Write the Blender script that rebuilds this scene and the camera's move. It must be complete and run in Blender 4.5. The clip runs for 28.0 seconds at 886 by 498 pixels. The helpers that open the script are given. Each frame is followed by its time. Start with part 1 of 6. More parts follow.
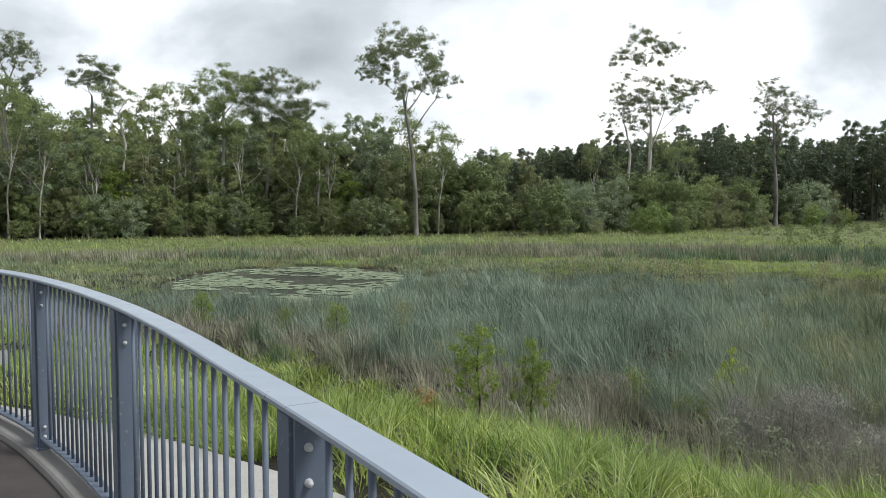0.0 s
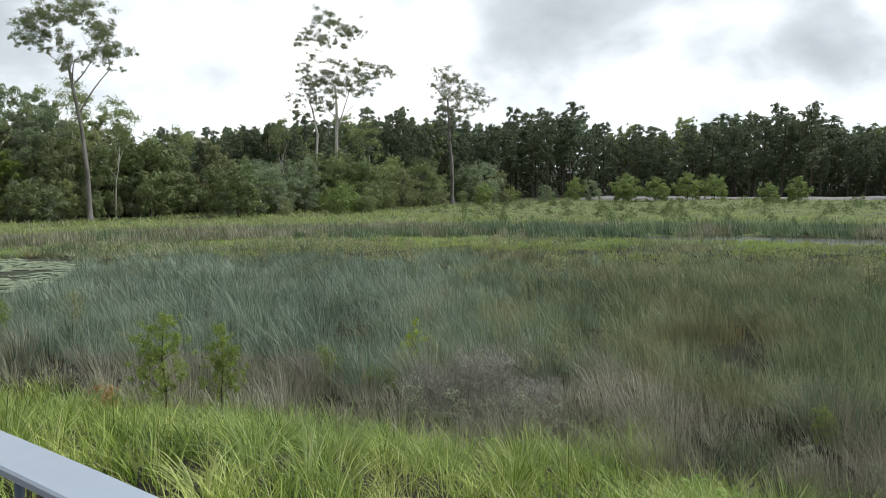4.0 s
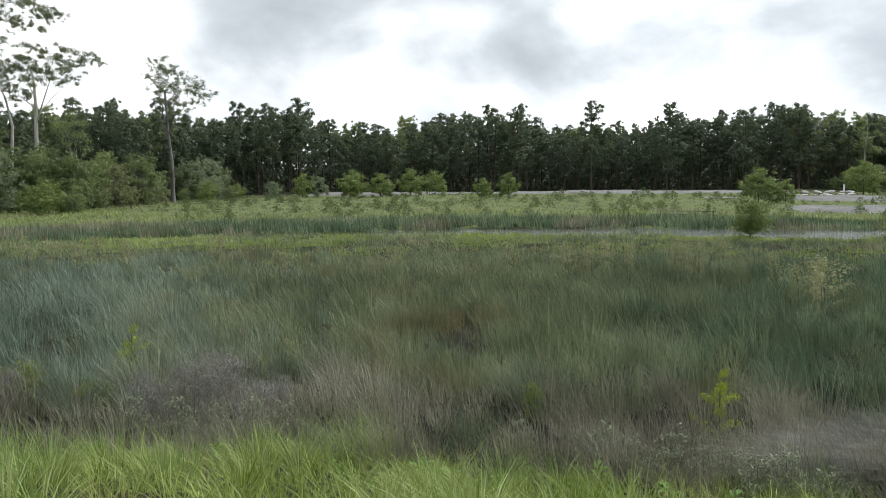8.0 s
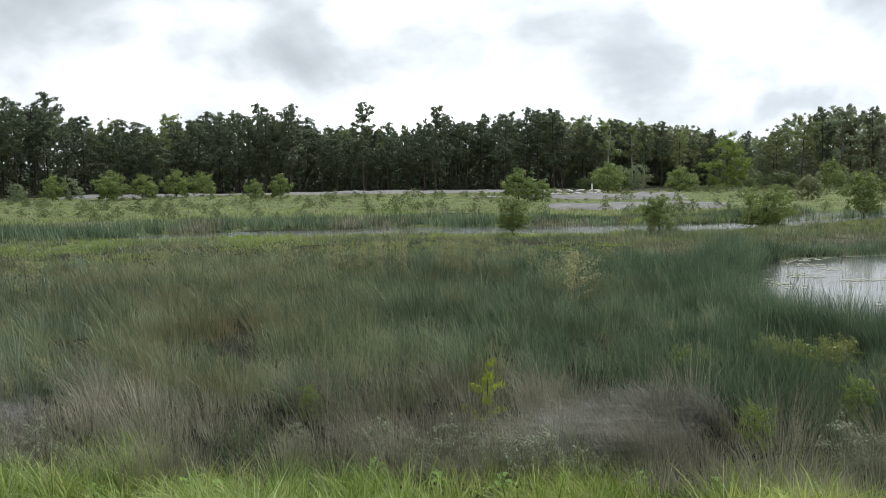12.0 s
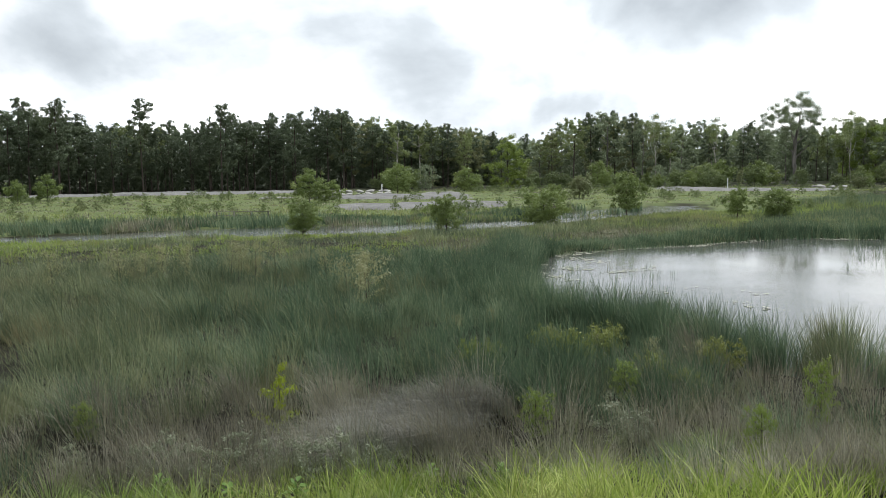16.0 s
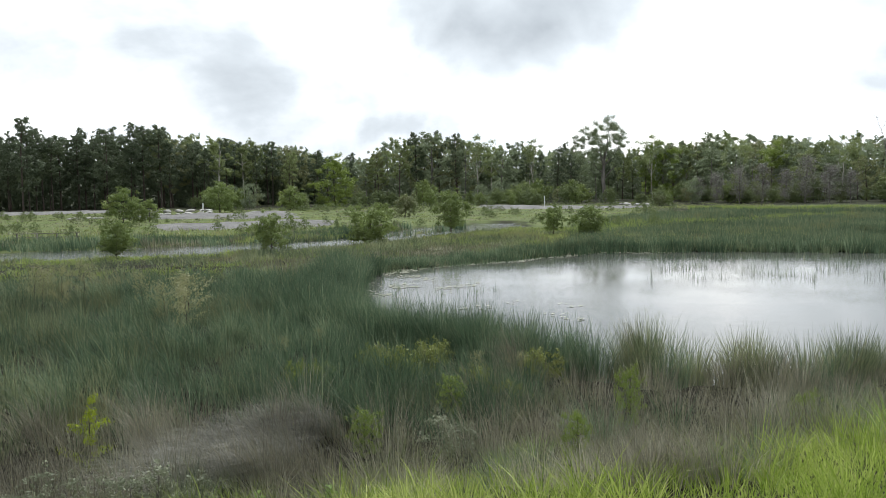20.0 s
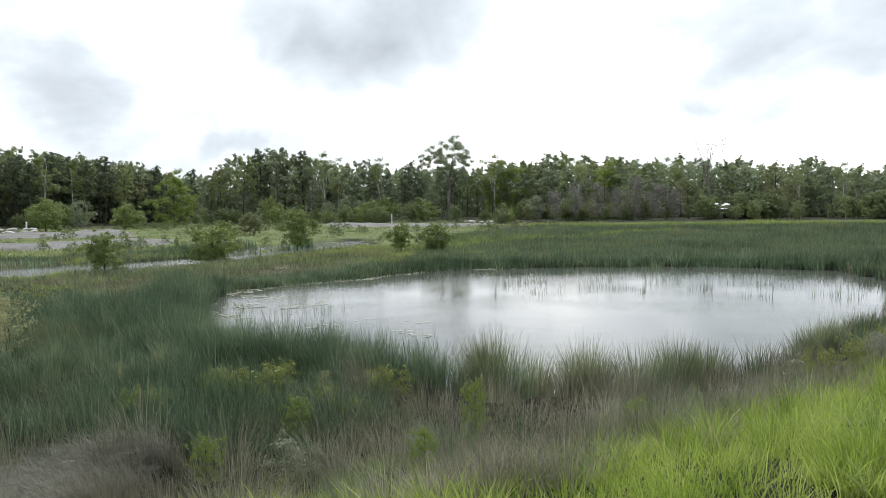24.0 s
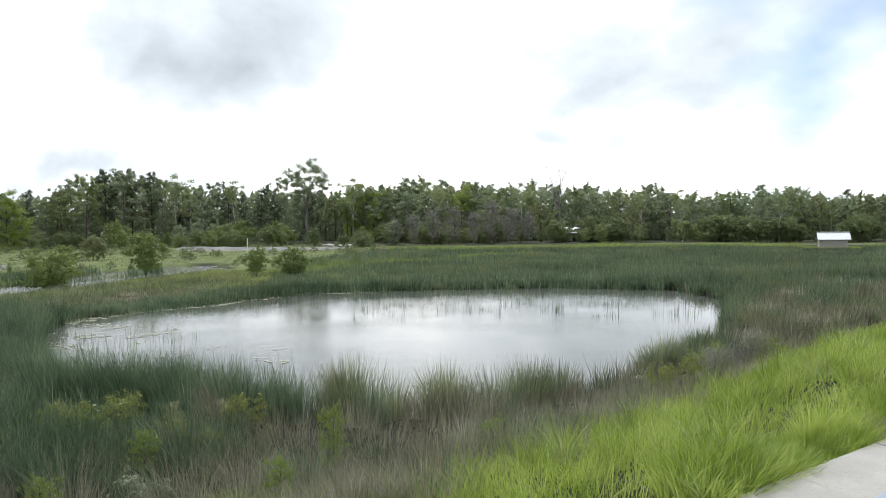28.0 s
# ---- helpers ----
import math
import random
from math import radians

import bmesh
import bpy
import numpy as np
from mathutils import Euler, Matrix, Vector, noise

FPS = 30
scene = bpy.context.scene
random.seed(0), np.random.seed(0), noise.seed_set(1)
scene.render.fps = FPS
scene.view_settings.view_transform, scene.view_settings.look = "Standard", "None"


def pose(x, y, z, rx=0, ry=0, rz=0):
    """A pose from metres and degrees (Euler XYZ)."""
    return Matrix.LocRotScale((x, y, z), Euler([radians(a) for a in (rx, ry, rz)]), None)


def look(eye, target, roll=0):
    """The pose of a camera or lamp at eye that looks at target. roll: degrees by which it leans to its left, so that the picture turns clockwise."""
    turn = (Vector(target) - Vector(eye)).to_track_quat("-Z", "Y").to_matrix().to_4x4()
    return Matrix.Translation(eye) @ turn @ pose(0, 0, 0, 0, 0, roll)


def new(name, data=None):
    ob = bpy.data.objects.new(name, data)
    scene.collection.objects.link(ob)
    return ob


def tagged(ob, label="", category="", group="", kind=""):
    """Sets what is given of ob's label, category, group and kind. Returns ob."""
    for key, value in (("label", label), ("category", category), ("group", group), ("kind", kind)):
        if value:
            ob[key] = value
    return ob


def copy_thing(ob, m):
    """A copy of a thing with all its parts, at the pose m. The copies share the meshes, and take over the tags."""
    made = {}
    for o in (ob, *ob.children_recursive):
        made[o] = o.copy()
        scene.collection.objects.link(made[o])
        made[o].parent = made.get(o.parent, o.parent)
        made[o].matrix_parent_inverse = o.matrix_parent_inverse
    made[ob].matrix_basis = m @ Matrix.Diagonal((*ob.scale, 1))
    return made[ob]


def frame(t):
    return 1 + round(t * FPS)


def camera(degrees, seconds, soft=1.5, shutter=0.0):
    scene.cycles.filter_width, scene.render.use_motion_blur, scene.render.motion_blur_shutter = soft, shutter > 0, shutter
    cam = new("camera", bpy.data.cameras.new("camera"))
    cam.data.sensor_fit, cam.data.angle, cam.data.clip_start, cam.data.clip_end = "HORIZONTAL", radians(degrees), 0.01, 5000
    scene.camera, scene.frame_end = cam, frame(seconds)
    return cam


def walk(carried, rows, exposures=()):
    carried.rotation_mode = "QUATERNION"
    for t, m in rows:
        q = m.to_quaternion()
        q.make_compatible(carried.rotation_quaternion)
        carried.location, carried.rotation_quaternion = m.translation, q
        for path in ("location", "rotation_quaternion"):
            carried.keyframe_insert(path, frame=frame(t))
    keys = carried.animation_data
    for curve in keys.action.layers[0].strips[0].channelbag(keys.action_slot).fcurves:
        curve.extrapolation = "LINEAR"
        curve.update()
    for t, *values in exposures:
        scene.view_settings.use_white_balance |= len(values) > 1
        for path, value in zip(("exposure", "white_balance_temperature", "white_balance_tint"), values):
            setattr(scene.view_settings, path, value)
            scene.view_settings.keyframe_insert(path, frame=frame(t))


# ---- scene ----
# ---- camera ----
cam = camera(56.92, 28.0, soft=0.85)
PATH = [
    (0.0, pose(0.003, 0.124, 3.200, 86.86, 0.06, -1.43)),
    (0.5, pose(0.009, 0.124, 3.200, 86.82, 0.11, -4.22)),
    (1.0, pose(0.016, 0.123, 3.200, 86.61, 0.19, -7.26)),
    (1.5, pose(0.021, 0.123, 3.200, 86.39, 0.20, -9.85)),
    (2.0, pose(0.027, 0.121, 3.200, 86.27, 0.28, -12.69)),
    (2.5, pose(0.033, 0.120, 3.200, 86.06, 0.32, -15.25)),
    (3.0, pose(0.038, 0.119, 3.200, 85.70, 0.35, -17.84)),
    (3.5, pose(0.043, 0.117, 3.200, 85.50, 0.40, -20.28)),
    (4.0, pose(0.048, 0.115, 3.200, 85.40, 0.44, -22.89)),
    (4.5, pose(0.053, 0.113, 3.200, 85.35, 0.48, -25.36)),
    (6.5, pose(0.072, 0.101, 3.200, 85.08, 0.55, -35.46)),
    (7.0, pose(0.076, 0.099, 3.200, 85.04, 0.60, -37.60)),
    (7.5, pose(0.079, 0.096, 3.200, 85.01, 0.63, -39.56)),
    (8.0, pose(0.083, 0.093, 3.200, 84.98, 0.63, -41.76)),
    (8.5, pose(0.086, 0.090, 3.200, 84.96, 0.63, -43.84)),
    (9.0, pose(0.090, 0.086, 3.200, 84.92, 0.70, -46.05)),
    (9.5, pose(0.092, 0.084, 3.200, 84.89, 0.74, -47.75)),
    (10.0, pose(0.095, 0.080, 3.200, 84.85, 0.72, -49.92)),
    (10.5, pose(0.098, 0.077, 3.200, 84.81, 0.78, -52.05)),
    (11.0, pose(0.101, 0.073, 3.200, 84.84, 0.77, -53.98)),
    (11.5, pose(0.103, 0.070, 3.200, 84.82, 0.77, -55.84)),
    (13.5, pose(0.111, 0.057, 3.200, 84.97, 0.82, -62.76)),
    (14.0, pose(0.113, 0.053, 3.200, 84.94, 0.82, -64.92)),
    (14.5, pose(0.114, 0.049, 3.200, 84.88, 0.78, -66.78)),
    (15.0, pose(0.116, 0.045, 3.200, 84.83, 0.76, -68.66)),
    (15.5, pose(0.117, 0.042, 3.200, 84.74, 0.78, -70.34)),
    (16.0, pose(0.118, 0.038, 3.200, 84.67, 0.79, -72.08)),
    (16.5, pose(0.120, 0.035, 3.200, 84.70, 0.73, -73.92)),
    (17.0, pose(0.121, 0.031, 3.200, 84.82, 0.77, -75.72)),
    (17.5, pose(0.121, 0.028, 3.200, 85.05, 0.72, -77.15)),
    (18.0, pose(0.122, 0.025, 3.200, 85.25, 0.72, -78.42)),
    (18.5, pose(0.122, 0.022, 3.200, 85.33, 0.71, -79.78)),
    (19.0, pose(0.123, 0.019, 3.200, 85.39, 0.67, -81.36)),
    (19.5, pose(0.123, 0.016, 3.200, 85.48, 0.71, -82.77)),
    (20.0, pose(0.124, 0.013, 3.200, 85.81, 0.79, -84.15)),
    (20.5, pose(0.124, 0.010, 3.200, 86.05, 0.75, -85.54)),
    (21.0, pose(0.124, 0.007, 3.200, 86.26, 0.73, -86.95)),
    (21.5, pose(0.124, 0.004, 3.200, 86.38, 0.73, -88.18)),
    (23.5, pose(0.124, -0.008, 3.200, 86.62, 0.70, -93.62)),
    (24.0, pose(0.124, -0.010, 3.200, 86.92, 0.69, -94.79)),
    (24.5, pose(0.124, -0.013, 3.200, 87.10, 0.66, -96.12)),
    (25.0, pose(0.123, -0.016, 3.200, 87.38, 0.67, -97.34)),
    (25.5, pose(0.123, -0.019, 3.200, 87.63, 0.66, -98.59)),
    (26.0, pose(0.123, -0.021, 3.200, 87.85, 0.64, -99.96)),
    (26.5, pose(0.122, -0.024, 3.200, 88.19, 0.66, -100.93)),
    (27.0, pose(0.122, -0.026, 3.200, 88.35, 0.64, -102.19)),
    (27.5, pose(0.121, -0.029, 3.200, 88.42, 0.64, -103.37)),
    (28.0, pose(0.120, -0.031, 3.200, 88.46, 0.63, -104.66)),
]
walk(cam, PATH, exposures=((0.0, 0.0), (8.0, -0.04), (18.0, 0.02), (24.0, 0.06), (28.0, 0.12)))

# ---- world and sun ----
AZ_SUN, EL_SUN = 105.0, 54.0

world = bpy.data.worlds.new("world")
scene.world = world
world.use_nodes = True
wn, wl = world.node_tree.nodes, world.node_tree.links
wn.clear()


def wnode(kind, **kw):
    n = wn.new(kind)
    for k, v in kw.items():
        if k == "operation":
            n.operation = v
        elif k == "blend_type":
            n.blend_type = v
        elif k == "data_type":
            n.data_type = v
    return n


def wmath(op, a, b=None):
    n = wnode("ShaderNodeMath", operation=op)
    for i, v in enumerate((a, b)):
        if v is None:
            continue
        if isinstance(v, (int, float)):
            n.inputs[i].default_value = v
        else:
            wl.new(v, n.inputs[i])
    return n.outputs[0]


coord = wn.new("ShaderNodeTexCoord")
sep = wn.new("ShaderNodeSeparateXYZ")
wl.new(coord.outputs["Generated"], sep.inputs[0])
up = wmath("ADD", wmath("MAXIMUM", sep.outputs[2], 0.0), 0.5)
flat = wn.new("ShaderNodeCombineXYZ")
wl.new(wmath("DIVIDE", sep.outputs[0], up), flat.inputs[0])
wl.new(wmath("DIVIDE", sep.outputs[1], up), flat.inputs[1])
cloud = wn.new("ShaderNodeTexNoise")
cloud.inputs["Scale"].default_value = 2.3
cloud.inputs["Detail"].default_value = 7.0
cloud.inputs["Roughness"].default_value = 0.5
cloud.inputs["Distortion"].default_value = 0.35
shift = wn.new("ShaderNodeVectorMath")
shift.inputs[1].default_value = (3.3, 1.4, 0.0)
wl.new(flat.outputs[0], shift.inputs[0])
wl.new(shift.outputs[0], cloud.inputs["Vector"])
ramp = wn.new("ShaderNodeValToRGB")
cr = ramp.color_ramp
cr.elements[0].position, cr.elements[0].color = 0.33, (0.86, 0.86, 0.86, 1)
cr.elements[1].position, cr.elements[1].color = 0.66, (0.225, 0.25, 0.275, 1)
for at, tone in ((0.425, (0.565, 0.595, 0.625, 1)), (0.53, (0.355, 0.388, 0.418, 1))):
    cr.elements.new(at).color = tone
wisps = wn.new("ShaderNodeTexNoise")
wisps.inputs["Scale"].default_value, wisps.inputs["Detail"].default_value = 6.0, 5.0
wl.new(shift.outputs[0], wisps.inputs["Vector"])
grain = wmath("ADD", wmath("MULTIPLY", cloud.outputs["Fac"], 0.7), wmath("MULTIPLY", wisps.outputs["Fac"], 0.3))
# heading and height in the sky, made uneven so that the banks of cloud get ragged edges
ragged = wn.new("ShaderNodeTexNoise")
ragged.inputs["Scale"].default_value, ragged.inputs["Detail"].default_value, ragged.inputs["Roughness"].default_value = 5.5, 6.0, 0.55
wl.new(coord.outputs["Generated"], ragged.inputs["Vector"])
torn = wn.new("ShaderNodeSeparateColor")
wl.new(ragged.outputs["Color"], torn.inputs[0])
heading = wmath("ADD", wmath("ARCTAN2", sep.outputs[0], sep.outputs[1]), wmath("MULTIPLY", wmath("SUBTRACT", torn.outputs[0], 0.5), 0.30))
rise = wmath("ADD", wmath("ARCSINE", sep.outputs[2]), wmath("MULTIPLY", wmath("SUBTRACT", torn.outputs[1], 0.5), 0.13))
# the grey banks: heading, height, half width, half depth in degrees, darkness
BANKS = ((-27, 11.2, 9.0, 5.5, 0.75), (-12, 11.4, 10.0, 2.8, 0.5), (30, 10.4, 9.0, 4.4, 1.0), (37, 10.0, 10.0, 3.6, 0.6), (51, 8.4, 9.5, 3.4, 0.75), (69, 8.2, 9.0, 4.0, 0.6), (88, 12.6, 13.0, 4.0, 0.85),
         (107, 11.0, 13.0, 4.4, 0.75), (112.5, 6.4, 4.5, 1.2, 0.45), (79.8, 4.5, 3.4, 1.2, 0.5), (96, 5.6, 8.0, 1.6, 0.3), (127, 4.8, 5.0, 1.3, 0.4), (64, 14, 12.0, 3.5, 0.6), (-5, 5.5, 7.0, 2.0, 0.3), (12, 7.0, 6.0, 1.6, 0.3))
shade = None
for bank_az, bank_el, bank_w, bank_h, dark in BANKS:
    across = wmath("DIVIDE", wmath("SUBTRACT", heading, radians(bank_az)), radians(bank_w))
    upward = wmath("DIVIDE", wmath("SUBTRACT", rise, radians(bank_el)), radians(bank_h))
    away = wmath("ADD", wmath("MULTIPLY", across, across), wmath("MULTIPLY", upward, upward))
    here = wmath("MULTIPLY", wmath("POWER", 2.718, wmath("MULTIPLY", away, -1.0)), dark)
    shade = here if shade is None else wmath("MAXIMUM", shade, here)
veil = wmath("MINIMUM", wmath("MAXIMUM", wmath("MULTIPLY", wmath("SUBTRACT", rise, radians(7.5)), 9.0), 0.0), 1.0)
shade = wmath("MAXIMUM", shade, wmath("MULTIPLY", veil, 0.42))
overhead = wmath("MINIMUM", wmath("MAXIMUM", wmath("MULTIPLY", wmath("SUBTRACT", sep.outputs[2], 0.25), 2.0), 0.0), 1.0)
cover = wmath("ADD", wmath("ADD", wmath("MULTIPLY", wmath("SUBTRACT", grain, 0.5), 0.75), 0.415), wmath("ADD", wmath("MULTIPLY", shade, 0.175), wmath("MULTIPLY", overhead, 0.14)))
wl.new(cover, ramp.inputs[0])
cloud_light = wn.new("ShaderNodeBackground")
wl.new(ramp.outputs[0], cloud_light.inputs[0])
facing = wn.new("ShaderNodeVectorMath")
facing.operation = "DOT_PRODUCT"
wl.new(coord.outputs["Generated"], facing.inputs[0])
facing.inputs[1].default_value = (math.sin(radians(AZ_SUN)) * math.cos(radians(EL_SUN)), math.cos(radians(AZ_SUN)) * math.cos(radians(EL_SUN)), math.sin(radians(EL_SUN)))
glare = wmath("POWER", wmath("MAXIMUM", facing.outputs["Value"], 0.0), 2.5)
wl.new(wmath("ADD", wmath("MULTIPLY", glare, 1.0), 1.95), cloud_light.inputs[1])
sky = wn.new("ShaderNodeTexSky")
sky.sky_type = "NISHITA"
sky.sun_disc = False
sky.sun_elevation, sky.sun_rotation = radians(EL_SUN), radians(AZ_SUN)
sky_light = wn.new("ShaderNodeBackground")
wl.new(sky.outputs[0], sky_light.inputs[0])
sky_light.inputs[1].default_value = 0.12
hole = wn.new("ShaderNodeTexNoise")
hole.inputs["Detail"].default_value = 4.0
shift2 = wn.new("ShaderNodeVectorMath")
shift2.inputs[1].default_value = (7.3, 2.1, 0.0)
wl.new(flat.outputs[0], shift2.inputs[0])
wl.new(shift2.outputs[0], hole.inputs["Vector"])
toward = wn.new("ShaderNodeVectorMath")
toward.operation = "DOT_PRODUCT"
wl.new(coord.outputs["Generated"], toward.inputs[0])
toward.inputs[1].default_value = (math.sin(radians(141)) * math.cos(radians(21)), math.cos(radians(141)) * math.cos(radians(21)), math.sin(radians(21)))
hole.inputs["Scale"].default_value = 2.2
gap = wn.new("ShaderNodeMapRange")
gap.inputs["From Min"].default_value, gap.inputs["From Max"].default_value = 1.022, 1.05
wl.new(wmath("ADD", toward.outputs["Value"], wmath("MULTIPLY", hole.outputs["Fac"], 0.16)), gap.inputs["Value"])
mixed = wn.new("ShaderNodeMixShader")
wl.new(gap.outputs[0], mixed.inputs[0])
wl.new(cloud_light.outputs[0], mixed.inputs[1])
wl.new(sky_light.outputs[0], mixed.inputs[2])
wout = wn.new("ShaderNodeOutputWorld")
wl.new(mixed.outputs[0], wout.inputs[0])

sun = new("sun", bpy.data.lights.new("sun", "SUN"))
sun.data.energy, sun.data.angle, sun.data.color = 3.9, radians(18), (0.93, 0.96, 0.96)
sun_at = Vector((math.sin(radians(AZ_SUN)) * math.cos(radians(EL_SUN)), math.cos(radians(AZ_SUN)) * math.cos(radians(EL_SUN)), math.sin(radians(EL_SUN))))
sun.matrix_world = look(sun_at * 50, (0, 0, 0))


# ---- materials ----
class Nodes:
    """A small helper round one material's node tree."""

    def __init__(self, name):
        self.m = bpy.data.materials.new(name)
        self.m.use_nodes = True
        self.n, self.l = self.m.node_tree.nodes, self.m.node_tree.links
        self.n.clear()
        self.out = self.n.new("ShaderNodeOutputMaterial")

    def put(self, socket, v):
        if isinstance(v, (int, float)):
            socket.default_value = v
        elif isinstance(v, (tuple, list)):
            socket.default_value = (*v, 1.0) if len(v) == 3 and socket.type == "RGBA" else v
        else:
            self.l.new(v, socket)

    def place(self):
        return self.n.new("ShaderNodeNewGeometry").outputs["Position"]

    def local(self):
        return self.n.new("ShaderNodeTexCoord").outputs["Object"]

    def island(self):
        return self.n.new("ShaderNodeNewGeometry").outputs["Random Per Island"]

    def thing(self):
        return self.n.new("ShaderNodeObjectInfo").outputs["Random"]

    def attribute(self, name):
        a = self.n.new("ShaderNodeAttribute")
        a.attribute_name = name
        return a.outputs["Fac"]

    def noise(self, vector, scale, detail=4.0, rough=0.55, stretch=None):
        if stretch:
            mp = self.n.new("ShaderNodeMapping")
            mp.inputs["Scale"].default_value = stretch
            self.l.new(vector, mp.inputs["Vector"])
            vector = mp.outputs[0]
        t = self.n.new("ShaderNodeTexNoise")
        t.inputs["Scale"].default_value, t.inputs["Detail"].default_value, t.inputs["Roughness"].default_value = scale, detail, rough
        self.l.new(vector, t.inputs["Vector"])
        return t.outputs["Fac"]

    def ramp(self, fac, *stops):
        r = self.n.new("ShaderNodeValToRGB")
        e = r.color_ramp.elements
        while len(e) < len(stops):
            e.new(0.5)
        for el, (p, c) in zip(e, stops):
            el.position, el.color = p, (*c, 1.0)
        self.l.new(fac, r.inputs[0])
        return r.outputs[0]

    def mix(self, fac, a, b, mode="MIX"):
        x = self.n.new("ShaderNodeMix")
        x.data_type, x.blend_type = "RGBA", mode
        self.put(x.inputs[0], fac)
        self.put(x.inputs[6], a)
        self.put(x.inputs[7], b)
        return x.outputs[2]

    def calc(self, op, a, b=0.0):
        x = self.n.new("ShaderNodeMath")
        x.operation = op
        self.put(x.inputs[0], a)
        self.put(x.inputs[1], b)
        return x.outputs[0]

    def span(self, v, lo, hi):
        x = self.n.new("ShaderNodeMapRange")
        x.inputs["From Min"].default_value, x.inputs["From Max"].default_value = lo, hi
        self.l.new(v, x.inputs["Value"])
        return x.outputs[0]

    def bump(self, height, strength, distance=0.02):
        b = self.n.new("ShaderNodeBump")
        b.inputs["Strength"].default_value, b.inputs["Distance"].default_value = strength, distance
        self.l.new(height, b.inputs["Height"])
        return b.outputs[0]

    def principled(self, color, rough=0.8, metal=0.0, normal=None, spec=0.5):
        p = self.n.new("ShaderNodeBsdfPrincipled")
        self.put(p.inputs["Base Color"], color)
        self.put(p.inputs["Roughness"], rough)
        p.inputs["Metallic"].default_value = metal
        p.inputs["Specular IOR Level"].default_value = spec
        if normal is not None:
            self.l.new(normal, p.inputs["Normal"])
        return p

    def done(self, shader):
        self.l.new(shader.outputs[0], self.out.inputs[0])
        return self.m

    def leafy(self, color, glow, rough=0.55, seep=0.35):
        """Foliage: a dull surface that also lets light through."""
        p = self.principled(color, rough, spec=0.25)
        t = self.n.new("ShaderNodeBsdfTranslucent")
        self.put(t.inputs[0], glow)
        m = self.n.new("ShaderNodeMixShader")
        m.inputs[0].default_value = seep
        self.l.new(p.outputs[0], m.inputs[1])
        self.l.new(t.outputs[0], m.inputs[2])
        self.l.new(m.outputs[0], self.out.inputs[0])
        return self.m


def leaf_material(name, dark, light, odd, patch=0.12, per_thing=0.5, seep=0.35, tuft=0.9):
    """Leaves: dark to light by spray of leaves, by leaf and by plant, with some of an odd colour."""
    k = Nodes(name)
    spray = k.span(k.noise(k.place(), tuft, 3.0, 0.6), 0.3, 0.7)
    tone = k.calc("ADD", k.calc("MULTIPLY", spray, 0.6), k.calc("MULTIPLY", k.island(), 0.4))
    base = k.mix(tone, dark, light)
    base = k.mix(k.calc("MULTIPLY", k.thing(), per_thing), base, k.mix(k.thing(), dark, light))
    spot = k.span(k.noise(k.place(), patch, 3.0), 0.55, 0.72)
    base = k.mix(k.calc("MULTIPLY", spot, 0.6), base, odd)
    return k.leafy(base, k.mix(0.5, base, light), seep=seep)


def blade_material(name, stops, patch, odd, odd_at=(0.55, 0.7), rough=0.5, seep=0.35, straw=0.6):
    """Grass and sedge: the colour drifts over the ground in patches and from blade to blade."""
    k = Nodes(name)
    tuft = k.calc("MULTIPLY", k.noise(k.place(), 1.3, 3.0, 0.6), 0.70)
    drift = k.calc("ADD", k.calc("MULTIPLY", k.noise(k.place(), patch, 4.0), 0.7), k.calc("MULTIPLY", k.island(), 0.30))
    drift = k.calc("SUBTRACT", k.calc("ADD", drift, tuft), 0.36)
    base = k.ramp(drift, *stops)
    base = k.mix(k.calc("MULTIPLY", k.span(k.island(), 0.91, 0.93), straw), base, (0.33, 0.30, 0.16))
    spot = k.span(k.noise(k.place(), patch * 2.3, 3.0), *odd_at)
    base = k.mix(k.calc("MULTIPLY", spot, 0.65), base, odd)
    return k.leafy(base, base, rough, seep)


M_GRASS = blade_material("bank_grass", ((0.2, (0.035, 0.07, 0.010)), (0.48, (0.21, 0.29, 0.045)), (0.74, (0.66, 0.70, 0.25))), 0.35, (0.33, 0.31, 0.10), (0.58, 0.72), seep=0.3)
M_FRESH = blade_material("fresh_grass", ((0.2, (0.06, 0.11, 0.014)), (0.48, (0.26, 0.355, 0.05)), (0.78, (0.62, 0.69, 0.21))), 0.35, (0.31, 0.33, 0.11), (0.6, 0.72), seep=0.38)
M_PALE = blade_material("pale_grass", ((0.2, (0.12, 0.19, 0.045)), (0.5, (0.27, 0.36, 0.11)), (0.8, (0.52, 0.57, 0.27))), 0.35, (0.33, 0.33, 0.16), seep=0.35)
M_SEDGE = blade_material("brown_sedge", ((0.18, (0.055, 0.053, 0.037)), (0.48, (0.225, 0.21, 0.15)), (0.76, (0.55, 0.52, 0.40))), 0.5, (0.14, 0.175, 0.07), (0.46, 0.62), seep=0.25)
M_STRAW = blade_material("straw_sedge", ((0.18, (0.08, 0.075, 0.055)), (0.48, (0.27, 0.25, 0.185)), (0.76, (0.58, 0.55, 0.43))), 0.5, (0.17, 0.19, 0.09), (0.55, 0.7), seep=0.25)
M_GREY_SEDGE = blade_material("grey_sedge", ((0.2, (0.11, 0.11, 0.093)), (0.5, (0.31, 0.30, 0.26)), (0.8, (0.58, 0.56, 0.50))), 0.5, (0.17, 0.18, 0.12), (0.5, 0.66), seep=0.2)
M_RUST = leaf_material("rust_leaf", (0.22, 0.12, 0.05), (0.42, 0.26, 0.12), (0.3, 0.2, 0.1))
